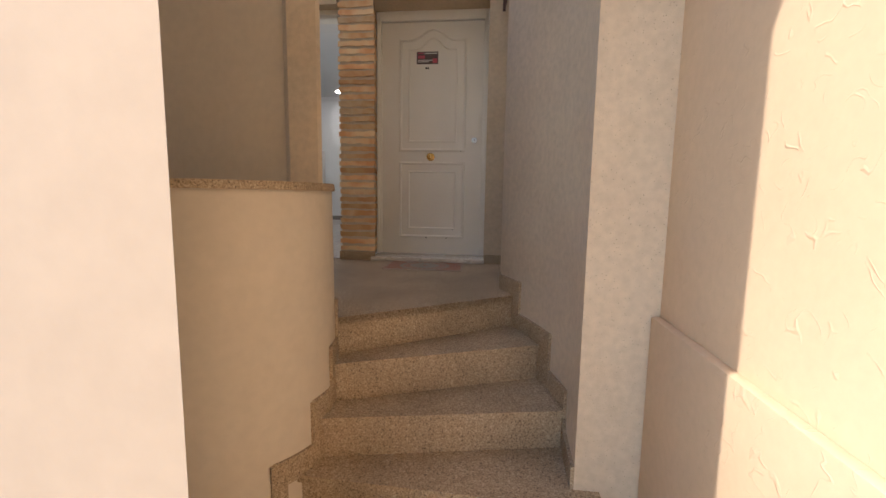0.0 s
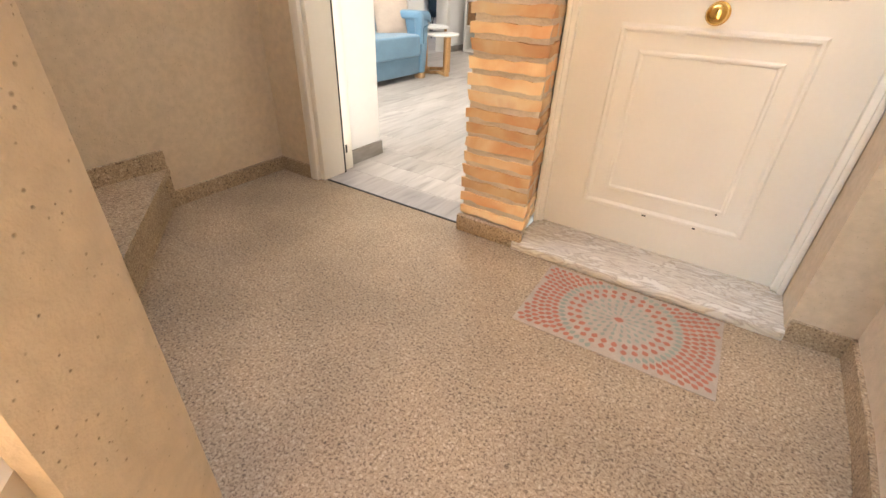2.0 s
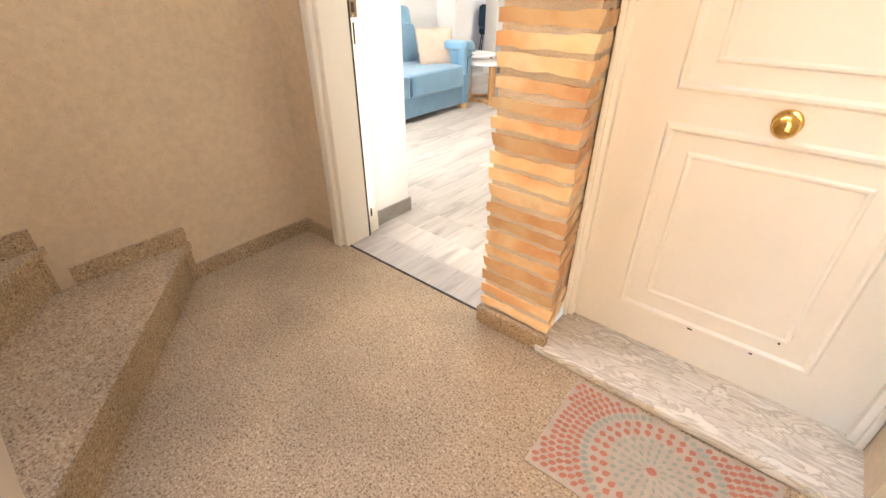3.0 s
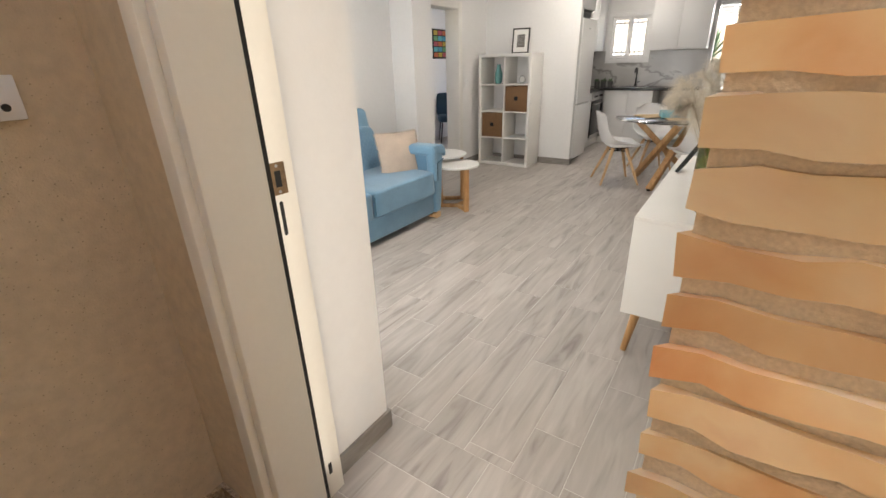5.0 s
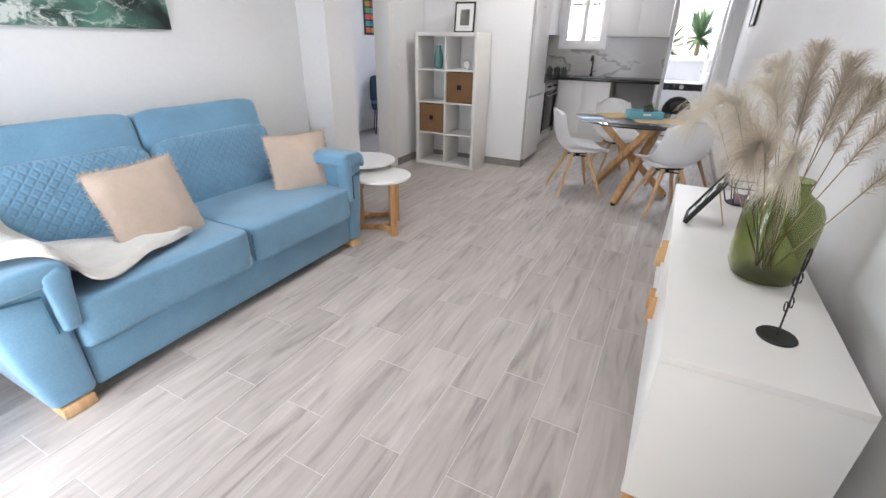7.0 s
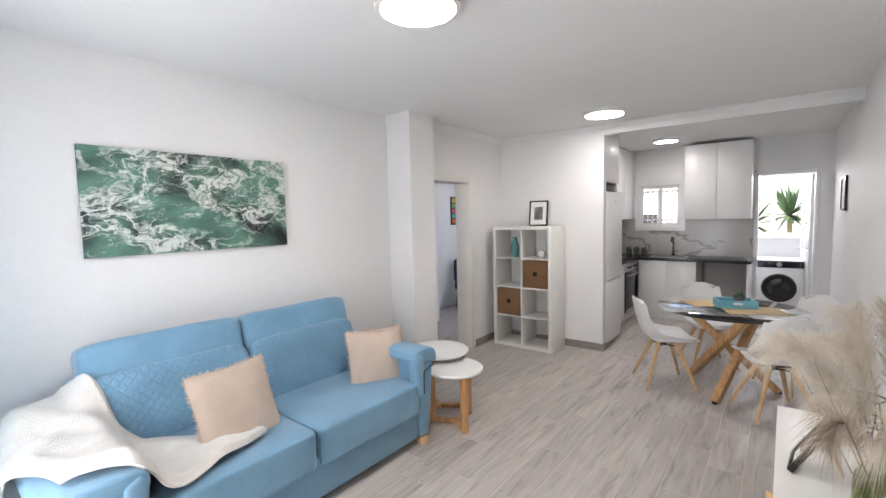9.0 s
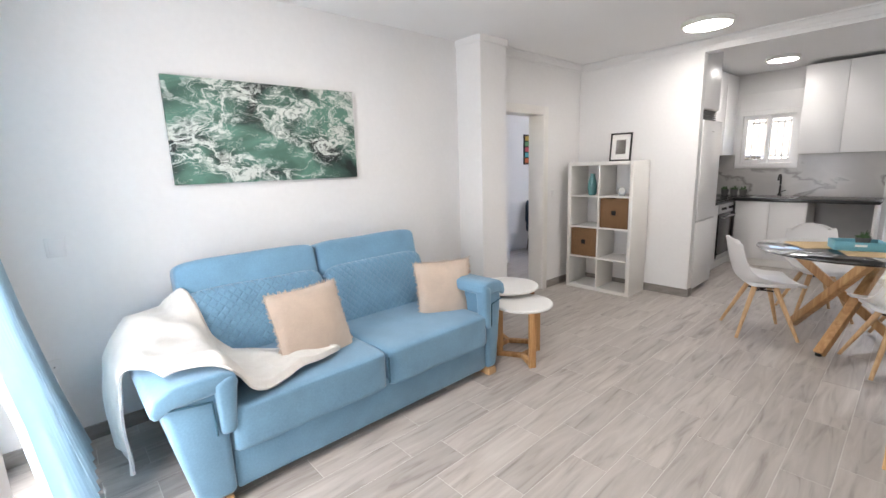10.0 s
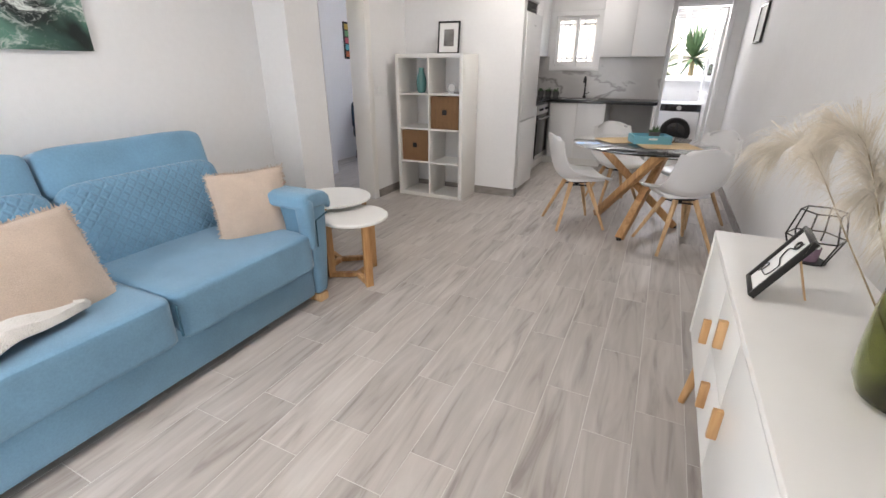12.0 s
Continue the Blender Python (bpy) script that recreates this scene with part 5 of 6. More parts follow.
ch = dining_chair()
ch.matrix_basis = pose(1.988, -0.19, 0, 0, 0, 30)
for x, y, a in ((2.82, -0.412, 117), (2.24, 0.62, -62), (2.95, 0.36, -138)):
    copy_thing(ch, pose(x, y, 0, 0, 0, a))

single("placemat", box(-0.22, -0.15, 0, 0.22, 0.15, 0.004, 0.001), STRAW, "woven straw placemat on the glass table", "placemat", "straw placemats on the table", m=pose(2.33, 0.06, 0.7505, 0, 0, 35))
single("placemat", box(-0.22, -0.15, 0, 0.22, 0.15, 0.004, 0.001), STRAW, "woven straw placemat on the glass table", "placemat", "straw placemats on the table", m=pose(2.66, -0.13, 0.7505, 0, 0, 20))
tr = thing("tray", pose(2.52, -0.02, 0.755, 0, 0, 18), "light blue painted wooden tray on the glass table", "tray")
part("bottom", box(-0.15, -0.10, 0, 0.15, 0.10, 0.008), BLUE_PAINT, tr)
for r in ((-0.15, -0.10, 0.008, 0.15, -0.09, 0.065), (-0.15, 0.09, 0.008, 0.15, 0.10, 0.065), (-0.15, -0.09, 0.008, -0.14, 0.09, 0.065), (0.14, -0.09, 0.008, 0.15, 0.09, 0.065)):
    part("side", box(*r, 0.002), BLUE_PAINT, tr)
part("grip", box(-0.035, -0.1015, 0.032, 0.035, -0.0885, 0.048, 0.002), PAPER, tr)


def succulent(x, y, z, s, label, group=""):
    p = thing("potted_succulent", pose(x, y, z), label, "potted plant", group)
    part("pot", lathe([(0, 0), (0.028 * s, 0), (0.036 * s, 0.055 * s), (0.036 * s, 0.065 * s), (0.030 * s, 0.065 * s), (0.028 * s, 0.055 * s), (0, 0.055 * s)], 20), CERAMIC_GREY, p)
    bm = bmesh.new()
    rnd = random.Random(int(x * 1000))
    for k in range(34):
        a, e = rnd.uniform(0, 6.28), rnd.uniform(0.2, 1.4)
        d = Vector((math.cos(a) * math.cos(e), math.sin(a) * math.cos(e), math.sin(e)))
        tube((0, 0, 0.055 * s), Vector((0, 0, 0.058 * s)) + d * rnd.uniform(0.03, 0.055) * s, 0.008 * s, 0.001, 5, bm)
    part("leaves", bm, SUCCULENT, p)


succulent(2.55, 0.0, 0.763, 1.25, "small green succulent in a grey pot on the tray")

# ---------- kitchen ----------
fg = thing("fridge", pose(0, 0, 0), "tall white two-door fridge freezer in its niche", "fridge")
part("body", box(0.55, 0.54, 0.03, 1.165, 1.13, 1.86, 0.006), WHITE_GLOSS, fg)
part("door", box(1.168, 0.54, 0.815, 1.225, 1.13, 1.86, 0.010), WHITE_GLOSS, fg)
part("door", box(1.168, 0.54, 0.06, 1.225, 1.13, 0.795, 0.010), WHITE_GLOSS, fg)
part("handle_groove", box(1.17, 0.545, 0.796, 1.215, 1.125, 0.814), STEEL, fg)
part("foot", box(0.6, 0.56, 0, 1.15, 1.11, 0.03), BLACK_METAL, fg)
part("badge", box(1.2255, 0.80, 1.74, 1.2275, 0.87, 1.755), STEEL, fg)


def unit(name, x0, y0, z0, x1, y1, z1, face, doors, label, material=WHITE_GLOSS):
    """A cabinet; face 'x' opens to +x, 'y' to -y; doors split along the front."""
    u = thing(name, pose(x0, y0, z0), label, "kitchen cabinet", "white kitchen cabinets")
    w, d, h = x1 - x0, y1 - y0, z1 - z0
    g, t = 0.0025, 0.019
    if face == "x":
        part("body", box(0, 0, 0, w - t - 0.003, d, h), WHITE_SATIN, u)
        for k in range(doors):
            part("door", box(w - t, d * k / doors + g, g, w, d * (k + 1) / doors - g, h - g, 0.0015), material, u)
    else:
        part("body", box(0, t + 0.003, 0, w, d, h), WHITE_SATIN, u)
        for k in range(doors):
            part("door", box(w * k / doors + g, 0, g, w * (k + 1) / doors - g, t, h - g, 0.0015), material, u)
    return u


CT = 0.92
XF, YF = 1.06, 2.50
unit("wall_cabinet", 0.50, 0.54, 1.98, 1.18, 1.13, 2.615, "x", 1, "white gloss cabinet above the fridge")
single("vent_grille", boxes([(1.10, 0.56, 1.875 + 0.022 * i, 1.16, 1.11, 1.887 + 0.022 * i) for i in range(5)]), CERAMIC_GREY, "dark vent grille above the fridge", "vent")
setting("vent_backing", box(0.55, 0.54, 1.862, 1.10, 1.13, 1.978), CERAMIC_GREY, "dark gap behind the fridge vent", "vent")
unit("base_cabinet", XK, 1.15, 0.10, XF, 1.84, 0.88, "x", 1, "white gloss base cabinet beside the fridge")
unit("wall_cabinet", XK, 1.15, 1.50, 0.84, 2.12, 2.60, "x", 2, "white gloss wall cabinet over the hob")
unit("wall_cabinet", XK, 2.12, 1.50, 0.84, YK, 2.60, "x", 2, "white gloss wall cabinet beside the window")
unit("base_cabinet", 1.08, YF, 0.10, 1.855, YK, 0.88, "y", 2, "white gloss base cabinet under the sink")
unit("wall_cabinet", 1.645, YK - 0.34, 1.485, 2.47, YK, 2.575, "y", 2, "tall white gloss wall cabinet over the worktop")
setting("plinth", boxes([(XK, 1.15, 0, XF - 0.04, YF + 0.04, 0.10), (XK, YF + 0.04, 0, 1.855, YK, 0.10)]), WHITE_SATIN, "white kitchen plinth", "plinth")
single("end_panel", box(2.455, YF, 0, 2.485, YK, 0.88, 0.002), WHITE_GLOSS, "white end panel of the kitchen run", "panel")
setting("niche_back", boxes([(1.862, YK - 0.03, 0, 2.45, YK - 0.004, 0.88)]), mat("grey_niche", (0.42, 0.42, 0.42), 0.7), "grey back of the empty appliance space", "panel")
wt = tagged(new("worktop"), "black stone L-shaped kitchen worktop", "worktop")
part("slab", box(XK, 1.145, 0.88, XF + 0.02, YF - 0.02, CT, 0.003), BLACK_STONE, wt)
part("slab", box(XK, YF - 0.02, 0.88, 2.50, YK - 0.006, CT, 0.003), BLACK_STONE, wt)
setting("splashback", boxes([(XK + 0.004, YK - 0.010, CT, 2.485, YK - 0.002, 1.30), (KWX1 + 0.035, YK - 0.010, 1.30, 2.485, YK - 0.002, 1.50), (XK, 1.15, CT, XK + 0.008, YK - 0.01, 1.50), (XK + 0.004, YK - 0.010, 1.30, KWX0 - 0.035, YK - 0.002, 1.50)]), MARBLE_TILE, "grey veined marble splashback behind the worktop", "splashback")
ov = thing("oven", pose(XF, 2.15, 0), "built-in steel oven with dark glass under the hob", "oven")
part("body", box(-0.50, -0.295, 0.12, -0.01, 0.295, 0.87), STEEL, ov)
part("control_panel", box(-0.01, -0.295, 0.755, 0.012, 0.295, 0.87, 0.002), STEEL, ov)
od = part("door", box(-0.01, -0.295, 0.16, 0.014, 0.295, 0.745, 0.003), DARK_GLASS, ov, "dark glass oven door")
part("handle", tube((0.05, -0.24, 0.70), (0.05, 0.24, 0.70), 0.010), STEEL, od)
for y in (-0.22, 0.22):
    part("bracket", tube((0.01, y, 0.70), (0.05, y, 0.70), 0.007), STEEL, od)
part("trim", box(0.013, -0.295, 0.16, 0.017, 0.295, 0.20), STEEL, od)
for y in (-0.20, -0.10, 0.10, 0.20):
    part("dial", lathe([(0, 0.024), (0.015, 0.024), (0.017, 0), (0, 0)], 20, m=Matrix.Translation((0.012, y, 0.812)) @ Matrix.Rotation(radians(90), 4, "Y")), BLACK_METAL, ov)
single("hob", box(0.52, 1.87, CT, 1.02, 2.43, CT + 0.007, 0.002), DARK_GLASS, "flat black glass hob on the worktop", "hob")
tp = thing("kitchen_tap", pose(1.47, 2.98, CT), "tall black kitchen tap behind the sink", "tap")
part("base", lathe([(0, 0), (0.024, 0), (0.024, 0.03), (0.016, 0.04), (0, 0.04)], 20), BLACK_METAL, tp)
part("spout", sweep(curl([(0, 0, 0.03), (0, 0, 0.20), (0, -0.02, 0.27), (0, -0.08, 0.295), (0, -0.14, 0.27), (0, -0.155, 0.22)], 8), 0.012, 10), BLACK_METAL, tp)
part("lever", tube((0.018, 0, 0.06), (0.07, 0, 0.085), 0.006), BLACK_METAL, tp)
sk = thing("sink", pose(1.46, 2.74, CT), "inset steel kitchen sink", "sink")
part("rim", boxes([(-0.24, -0.16, 0, 0.24, -0.14, 0.004), (-0.24, 0.14, 0, 0.24, 0.16, 0.004), (-0.24, -0.14, 0, -0.22, 0.14, 0.004), (0.22, -0.14, 0, 0.24, 0.14, 0.004)]), STEEL, sk)
part("basin", box(-0.22, -0.14, 0, 0.22, 0.14, 0.0015), CERAMIC_GREY, sk)
for i in range(3):
    succulent(0.83 + 0.115 * i, 2.90, CT, 1.35, "small succulent in a dark pot on the worktop", "row of pots on the worktop")
wm = thing("washing_machine", pose(2.50, 3.56, 0), "white front-loading washing machine with black door", "washing machine")
part("cabinet", box(0, 0, 0.02, 0.58, 0.56, 0.85, 0.008), WHITE_GLOSS, wm)
part("control_panel", box(0.002, -0.008, 0.735, 0.578, 0.004, 0.835, 0.003), DARK_GLASS, wm, "black control panel")
dr = part("door", lathe([(0, 0.012), (0.15, 0.018), (0.17, 0.03), (0.195, 0.034), (0.21, 0.024), (0.215, 0), (0, 0)], 40, m=Matrix.Translation((0.29, 0, 0.43)) @ Matrix.Rotation(radians(90), 4, "X")), BLACK_METAL, wm, "round black porthole door")
part("door_glass", lathe([(0, 0.028), (0.08, 0.024), (0.14, 0.015), (0.14, 0.008), (0, 0.008)], 40, m=Matrix.Translation((0.29, -0.004, 0.43)) @ Matrix.Rotation(radians(90), 4, "X")), DARK_GLASS, dr)
part("dial", lathe([(0, 0.02), (0.03, 0.02), (0.033, 0), (0, 0)], 24, m=Matrix.Translation((0.29, -0.008, 0.785)) @ Matrix.Rotation(radians(90), 4, "X")), STEEL, wm)
part("foot", box(0.03, 0.03, 0, 0.55, 0.53, 0.02), BLACK_METAL, wm)


def art_strip(f):
    part("print", box(-0.075, -0.011, 0.08, 0.075, -0.0095, 0.28), mat("beige_print", (0.42, 0.33, 0.24), 0.7, vary=0.3, scale=15), f)


wp = picture_frame("picture_frame", pose(XE - 0.002, 1.66, 1.58, 0, 0, -90), 0.44, 0.36, 0.022, 0.022, BLACK_METAL, "black framed picture hanging on the white wall", art_strip)

# ---------- sideboard and what stands on it ----------
SX0, SX1, SBY0, SBY1, SZ0, SZ1 = 2.852, 3.236, -3.752, -2.25, 0.285, 0.75
sb = thing("sideboard", pose(0, 0, 0), "white sideboard with oak handles and tapered oak legs", "sideboard")
part("top", box(SX0, SBY0, SZ1 - 0.02, SX1, SBY1, SZ1, 0.002), WHITE_SATIN, sb)
part("end_panel", box(SX0 + 0.0, SBY0, SZ0, SX1, SBY0 + 0.018, SZ1 - 0.02, 0.001), WHITE_SATIN, sb)
part("end_panel", box(SX0 + 0.0, SBY1 - 0.018, SZ0, SX1, SBY1, SZ1 - 0.02, 0.001), WHITE_SATIN, sb)
part("body", box(SX0 + 0.026, SBY0 + 0.018, SZ0, SX1 - 0.006, SBY1 - 0.018, SZ1 - 0.02), WHITE_SATIN, sb)
W1 = SBY0 + 0.018
W2 = SBY1 - 0.018


def sb_front(name, y0, y1, z0, z1, handles):
    d = part(name, box(SX0 + 0.004, y0 + 0.002, z0 + 0.002, SX0 + 0.023, y1 - 0.002, z1 - 0.002, 0.001), WHITE_LACQUER, sb)
    for hy, hz, vert in handles:
        if vert:
            part("handle", box(SX0 - 0.02, hy - 0.0085, hz - 0.046, SX0 + 0.005, hy + 0.0085, hz + 0.046, 0.003), OAK, d, "small oak block handle")
        else:
            part("handle", box(SX0 - 0.02, hy - 0.05, hz - 0.011, SX0 + 0.005, hy + 0.05, hz + 0.011, 0.003), OAK, d, "small oak block handle")


Y1_, Y2_ = -3.04, -2.72
sb_front("door", W1, Y1_, SZ0, SZ1 - 0.03, [(Y1_ - 0.05, 0.49, True)])
sb_front("drawer", Y1_, Y2_, 0.51, SZ1 - 0.03, [(-2.87, 0.632, True)])
sb_front("drawer", Y1_, Y2_, SZ0, 0.51, [(-2.87, 0.412, True)])
sb_front("door", Y2_, W2, SZ0, SZ1 - 0.03, [(-2.64, 0.505, True)])
for x, y, dx, dy in ((SX0 + 0.06, SBY0 + 0.16, -0.04, 0.03), (SX1 - 0.06, SBY0 + 0.16, 0.05, 0.03), (SX0 + 0.06, SBY1 - 0.16, -0.04, -0.03), (SX1 - 0.06, SBY1 - 0.16, 0.05, -0.03)):
    part("leg", tube((x + dx, y - dy, 0), (x, y, SZ0), 0.014, 0.025, 16), OAK, sb)

vs = thing("glass_vase", pose(3.098, -3.212, SZ1), "large olive green glass vase on the sideboard", "vase")
prof = [(0.91 * r, 0.92 * z) for r, z in [(0, 0.0), (0.060, 0.0), (0.088, 0.012), (0.102, 0.045), (0.106, 0.10), (0.106, 0.20), (0.103, 0.235), (0.088, 0.265), (0.060, 0.285), (0.048, 0.295), (0.044, 0.312), (0.050, 0.325), (0.052, 0.330)]]
inner = [(max(0, r - 0.004), z + (0.006 if i == 0 or z < 0.01 else 0)) for i, (r, z) in enumerate(prof)][::-1]
part("body", lathe(prof + [(0.044, 0.3036)] + inner[1:-1] + [(0, 0.008)], 48), OLIVE_GLASS, vs)


def plume(base, tip, bend, length_hair, n, material, seed, droop=0.5):
    """A pampas stalk: a bent stem with a feathery head along its upper part."""
    rnd = random.Random(seed)
    b, t = Vector(base), Vector(tip)
    pts = curl([b, b.lerp(t, 0.45) + Vector((0, 0, bend * 0.6)), b.lerp(t, 0.8) + Vector((0, 0, bend)), t], 10)
    stem = sweep(pts, [0.0020 - 0.0014 * i / len(pts) for i in range(len(pts))], 6)
    verts, faces = [], []
    m = len(pts)
    for k in range(n):
        s = 0.48 + 0.52 * rnd.random()
        f = s * (m - 1)
        i = min(int(f), m - 2)
        p = pts[i].lerp(pts[i + 1], f - i)
        d = (pts[i + 1] - pts[i]).normalized()
        side = Vector((rnd.gauss(0, 1), rnd.gauss(0, 1), rnd.gauss(0, 1)))
        side = (side - d * side.dot(d)).normalized()
        L = length_hair * rnd.uniform(0.5, 1.15) * (0.45 + 1.1 * math.sin(math.pi * min(1, (s - 0.44) / 0.62)) ** 0.8)
        mid = p + d * L * 0.55 + side * L * 0.38
        end = p + d * L * 0.95 + side * L * 0.62 - Vector((0, 0, L * droop * rnd.uniform(0.3, 1.0)))
        w = Vector((rnd.gauss(0, 1), rnd.gauss(0, 1), rnd.gauss(0, 1))).normalized() * 0.00042
        o = len(verts)
        verts += [p - w, p + w, mid + w, mid - w, end]
        faces += [(o, o + 1, o + 2, o + 3), (o + 3, o + 2, o + 4)]
    me = bpy.data.meshes.new("feather")
    me.from_pydata([tuple(v) for v in verts], [], faces)
    me.materials.append(material)
    return stem, me


pg = thing("pampas_grass", pose(3.098, -3.212, SZ1 + 0.03), "bunch of dried beige pampas grass standing in the vase", "dried grass")
PL = [(-0.10, 0.14, 0.74, 0.05, 0), (-0.04, 0.05, 0.80, 0.03, 1), (0.02, -0.02, 0.77, 0.03, 1), (0.05, -0.16, 0.70, 0.06, 1), (0.06, -0.36, 0.66, 0.08, 1), (0.08, -0.46, 0.54, 0.10, 1), (-0.22, 0.10, 0.62, 0.08, 0), (-0.28, 0.30, 0.52, 0.12, 0), (-0.16, 0.42, 0.50, 0.14, 0), (-0.11, -0.02, 0.42, 0.16, 0), (-0.05, -0.10, 0.40, 0.15, 0), (0.02, 0.33, 0.66, 0.08, 1), (0.09, 0.16, 0.70, 0.05, 1), (-0.12, 0.01, 0.68, 0.05, 0), (-0.14, 0.10, 0.46, 0.13, 0), (-0.17, -0.30, 0.50, 0.12, 1)]
for k, (dx, dy, z, bend, dark) in enumerate(PL):
    stem, me = plume((0.02 * math.cos(k * 2.4), 0.02 * math.sin(k * 2.4), 0.005), (dx * 0.98, dy * 0.95, z * 0.74), bend * 0.8, 0.050 if dark else 0.066, 900, PAMPAS_DARK if dark else PAMPAS, k + 3, 0.55 if dark else 0.9)
    s = part("stalk", stem, STEM, pg)
    f = new("feather", me)
    f.parent = s
    tagged(f, kind="stuff")

cs = thing("wire_candle_holder", pose(3.096, -3.549, SZ1), "thin black wire ornament on a round base", "ornament")
part("base", lathe([(0, 0), (0.041, 0), (0.043, 0.003), (0.041, 0.006), (0, 0.006)], 32), BLACK_METAL, cs)
part("wire", sweep(curl([(0, 0, 0.004), (0, 0.004, 0.06), (0, 0.01, 0.13), (0, 0.02, 0.19), (0, 0.018, 0.225), (0, 0.004, 0.228), (0, 0.002, 0.20), (0, 0.008, 0.175)], 8), 0.0022, 6), BLACK_METAL, cs)
for z, y in ((0.075, 0.02), (0.10, -0.006), (0.14, 0.03), (0.16, 0.004)):
    part("scroll", sweep([(0, y + 0.012 * math.cos(a), z + 0.012 * math.sin(a)) for a in [2 * math.pi * i / 14 for i in range(14)]], 0.0018, 6, True), BLACK_METAL, cs)


def art_ink(f):
    ink = mat("ink_line", (0.02, 0.02, 0.02), 0.7)
    def loop(pts):
        part("ink_line", sweep([(x, -0.0125, z) for x, z in pts], 0.0016, 5), ink, f)
    loop([(p.x, p.z) for p in curl([(-0.03, 0, 0.05), (0.02, 0, 0.06), (0.03, 0, 0.10), (-0.01, 0, 0.11), (-0.025, 0, 0.14), (0.01, 0, 0.155), (0.025, 0, 0.18)], 6)])
    loop([(0.005 + 0.018 * math.cos(a), 0.165 + 0.012 * math.sin(a)) for a in [2 * math.pi * i / 16 for i in range(17)]])
    loop([(0.005 + 0.009 * math.cos(a), 0.165 + 0.009 * math.sin(a)) for a in [2 * math.pi * i / 12 for i in range(13)]])
    loop([(p.x, p.z) for p in curl([(-0.045, 0, 0.04), (-0.05, 0, 0.07), (-0.03, 0, 0.075), (-0.035, 0, 0.05)], 6)])


tf = picture_frame("table_picture_frame", pose(2.905, -2.78, SZ1 + 0.003, -29, 0, -95), 0.145, 0.205, 0.011, 0.018, BLACK_METAL, "black framed line drawing leaning back on its stand", art_ink)
part("stand", bar((0, 0.105, 0.06), (0, 0.001, 0.155), 0.03, 0.004, 0.001), OAK_PALE, tf, "small wooden back stand")
ln = thing("wire_lantern", pose(3.103, -2.455, SZ1), "black geometric wire lantern with a candle", "lantern")
r0, r1, r2 = 0.050, 0.080, 0.060
P = [[(r * math.cos(math.pi / 3 * i), r * math.sin(math.pi / 3 * i), z) for i in range(6)] for r, z in ((r0, 0.003), (r1, 0.085), (r2, 0.172))]
for ring in P:
    part("wire_ring", sweep(ring, 0.0026, 6, True), BLACK_METAL, ln)
for lo, hi in ((P[0], P[1]), (P[1], P[2])):
    for a, b in zip(lo, hi):
        part("wire", tube(a, b, 0.0026, n=6), BLACK_METAL, ln)
part("candle", lathe([(0, 0.03), (0.022, 0.03), (0.022, 0.068), (0.019, 0.071), (0, 0.070)], 20), PAPER, ln, "cream wax candle")
part("candle_plate", lathe([(0, 0.001), (0.05, 0.001), (0.05, 0.004), (0, 0.004)], 24), BLACK_METAL, ln)
part("candle_glass", lathe([(0, 0.004), (0.025, 0.004), (0.027, 0.05), (0.025, 0.05), (0.023, 0.008), (0, 0.008)], 20), mat("mauve_glass", (0.25, 0.16, 0.22), 0.2), ln)

# ---------- switches and sockets ----------
def plate(name, m, w, h, rockers, label, category):
    """A wall plate in x and z, its face towards -y."""
    p = thing(name, m, label, category)
    part("cover_plate", box(-w / 2, -0.009, -h / 2, w / 2, 0, h / 2, 0.003), PLASTIC_WHITE, p)
    for k in range(rockers):
        c = -w / 2 + w * (k + 0.5) / rockers
        part("rocker", box(c - w / rockers * 0.36, -0.013, -h * 0.36, c + w / rockers * 0.36, -0.008, h * 0.36, 0.003), PLASTIC_WHITE, p)
    return p


plate("light_switch", pose(XW, -4.545, 1.125, 0, 0, 90), 0.082, 0.105, 1, "white light switch on the wall beside the curtain", "light switch")
so = plate("wall_socket", pose(XW, -4.655, 0.48, 0, 0, 90), 0.082, 0.082, 0, "white round wall socket above the skirting", "socket")
part("well", lathe([(0, 0.004), (0.018, 0.004), (0.020, 0.0), (0.024, 0), (0.024, 0.006), (0.028, 0.006), (0.028, -0.002), (0, -0.002)], 24, m=Matrix.Translation((0, -0.006, 0)) @ Matrix.Rotation(radians(90), 4, "X")), PLASTIC_WHITE, so)
for x in (-0.009, 0.009):
    part("pin_hole", lathe([(0, 0.0), (0.003, 0.0), (0.003, 0.004), (0, 0.004)], 10, m=Matrix.Translation((x, -0.0085, 0)) @ Matrix.Rotation(radians(90), 4, "X")), BLACK_METAL, so)
plate("double_switch", pose(XE, -3.40, 1.15, 0, 0, -90), 0.155, 0.085, 2, "white double light switch above the sideboard end", "light switch")
plate("light_switch", pose(-0.117, -0.14, 1.12, 0, 0, 90), 0.08, 0.08, 1, "white light switch beside the hall doorway", "light switch")
db = plate("doorbell", pose(1.92, -5.383, 1.324, 0, 0, 90), 0.085, 0.085, 0, "cream double push-button plate on the landing wall", "doorbell")
for x in (-0.014, 0.014):
    part("button", lathe([(0, 0.004), (0.007, 0.004), (0.008, 0), (0, 0)], 14, m=Matrix.Translation((x, -0.009, -0.018)) @ Matrix.Rotation(radians(90), 4, "X")), BLACK_METAL, db)

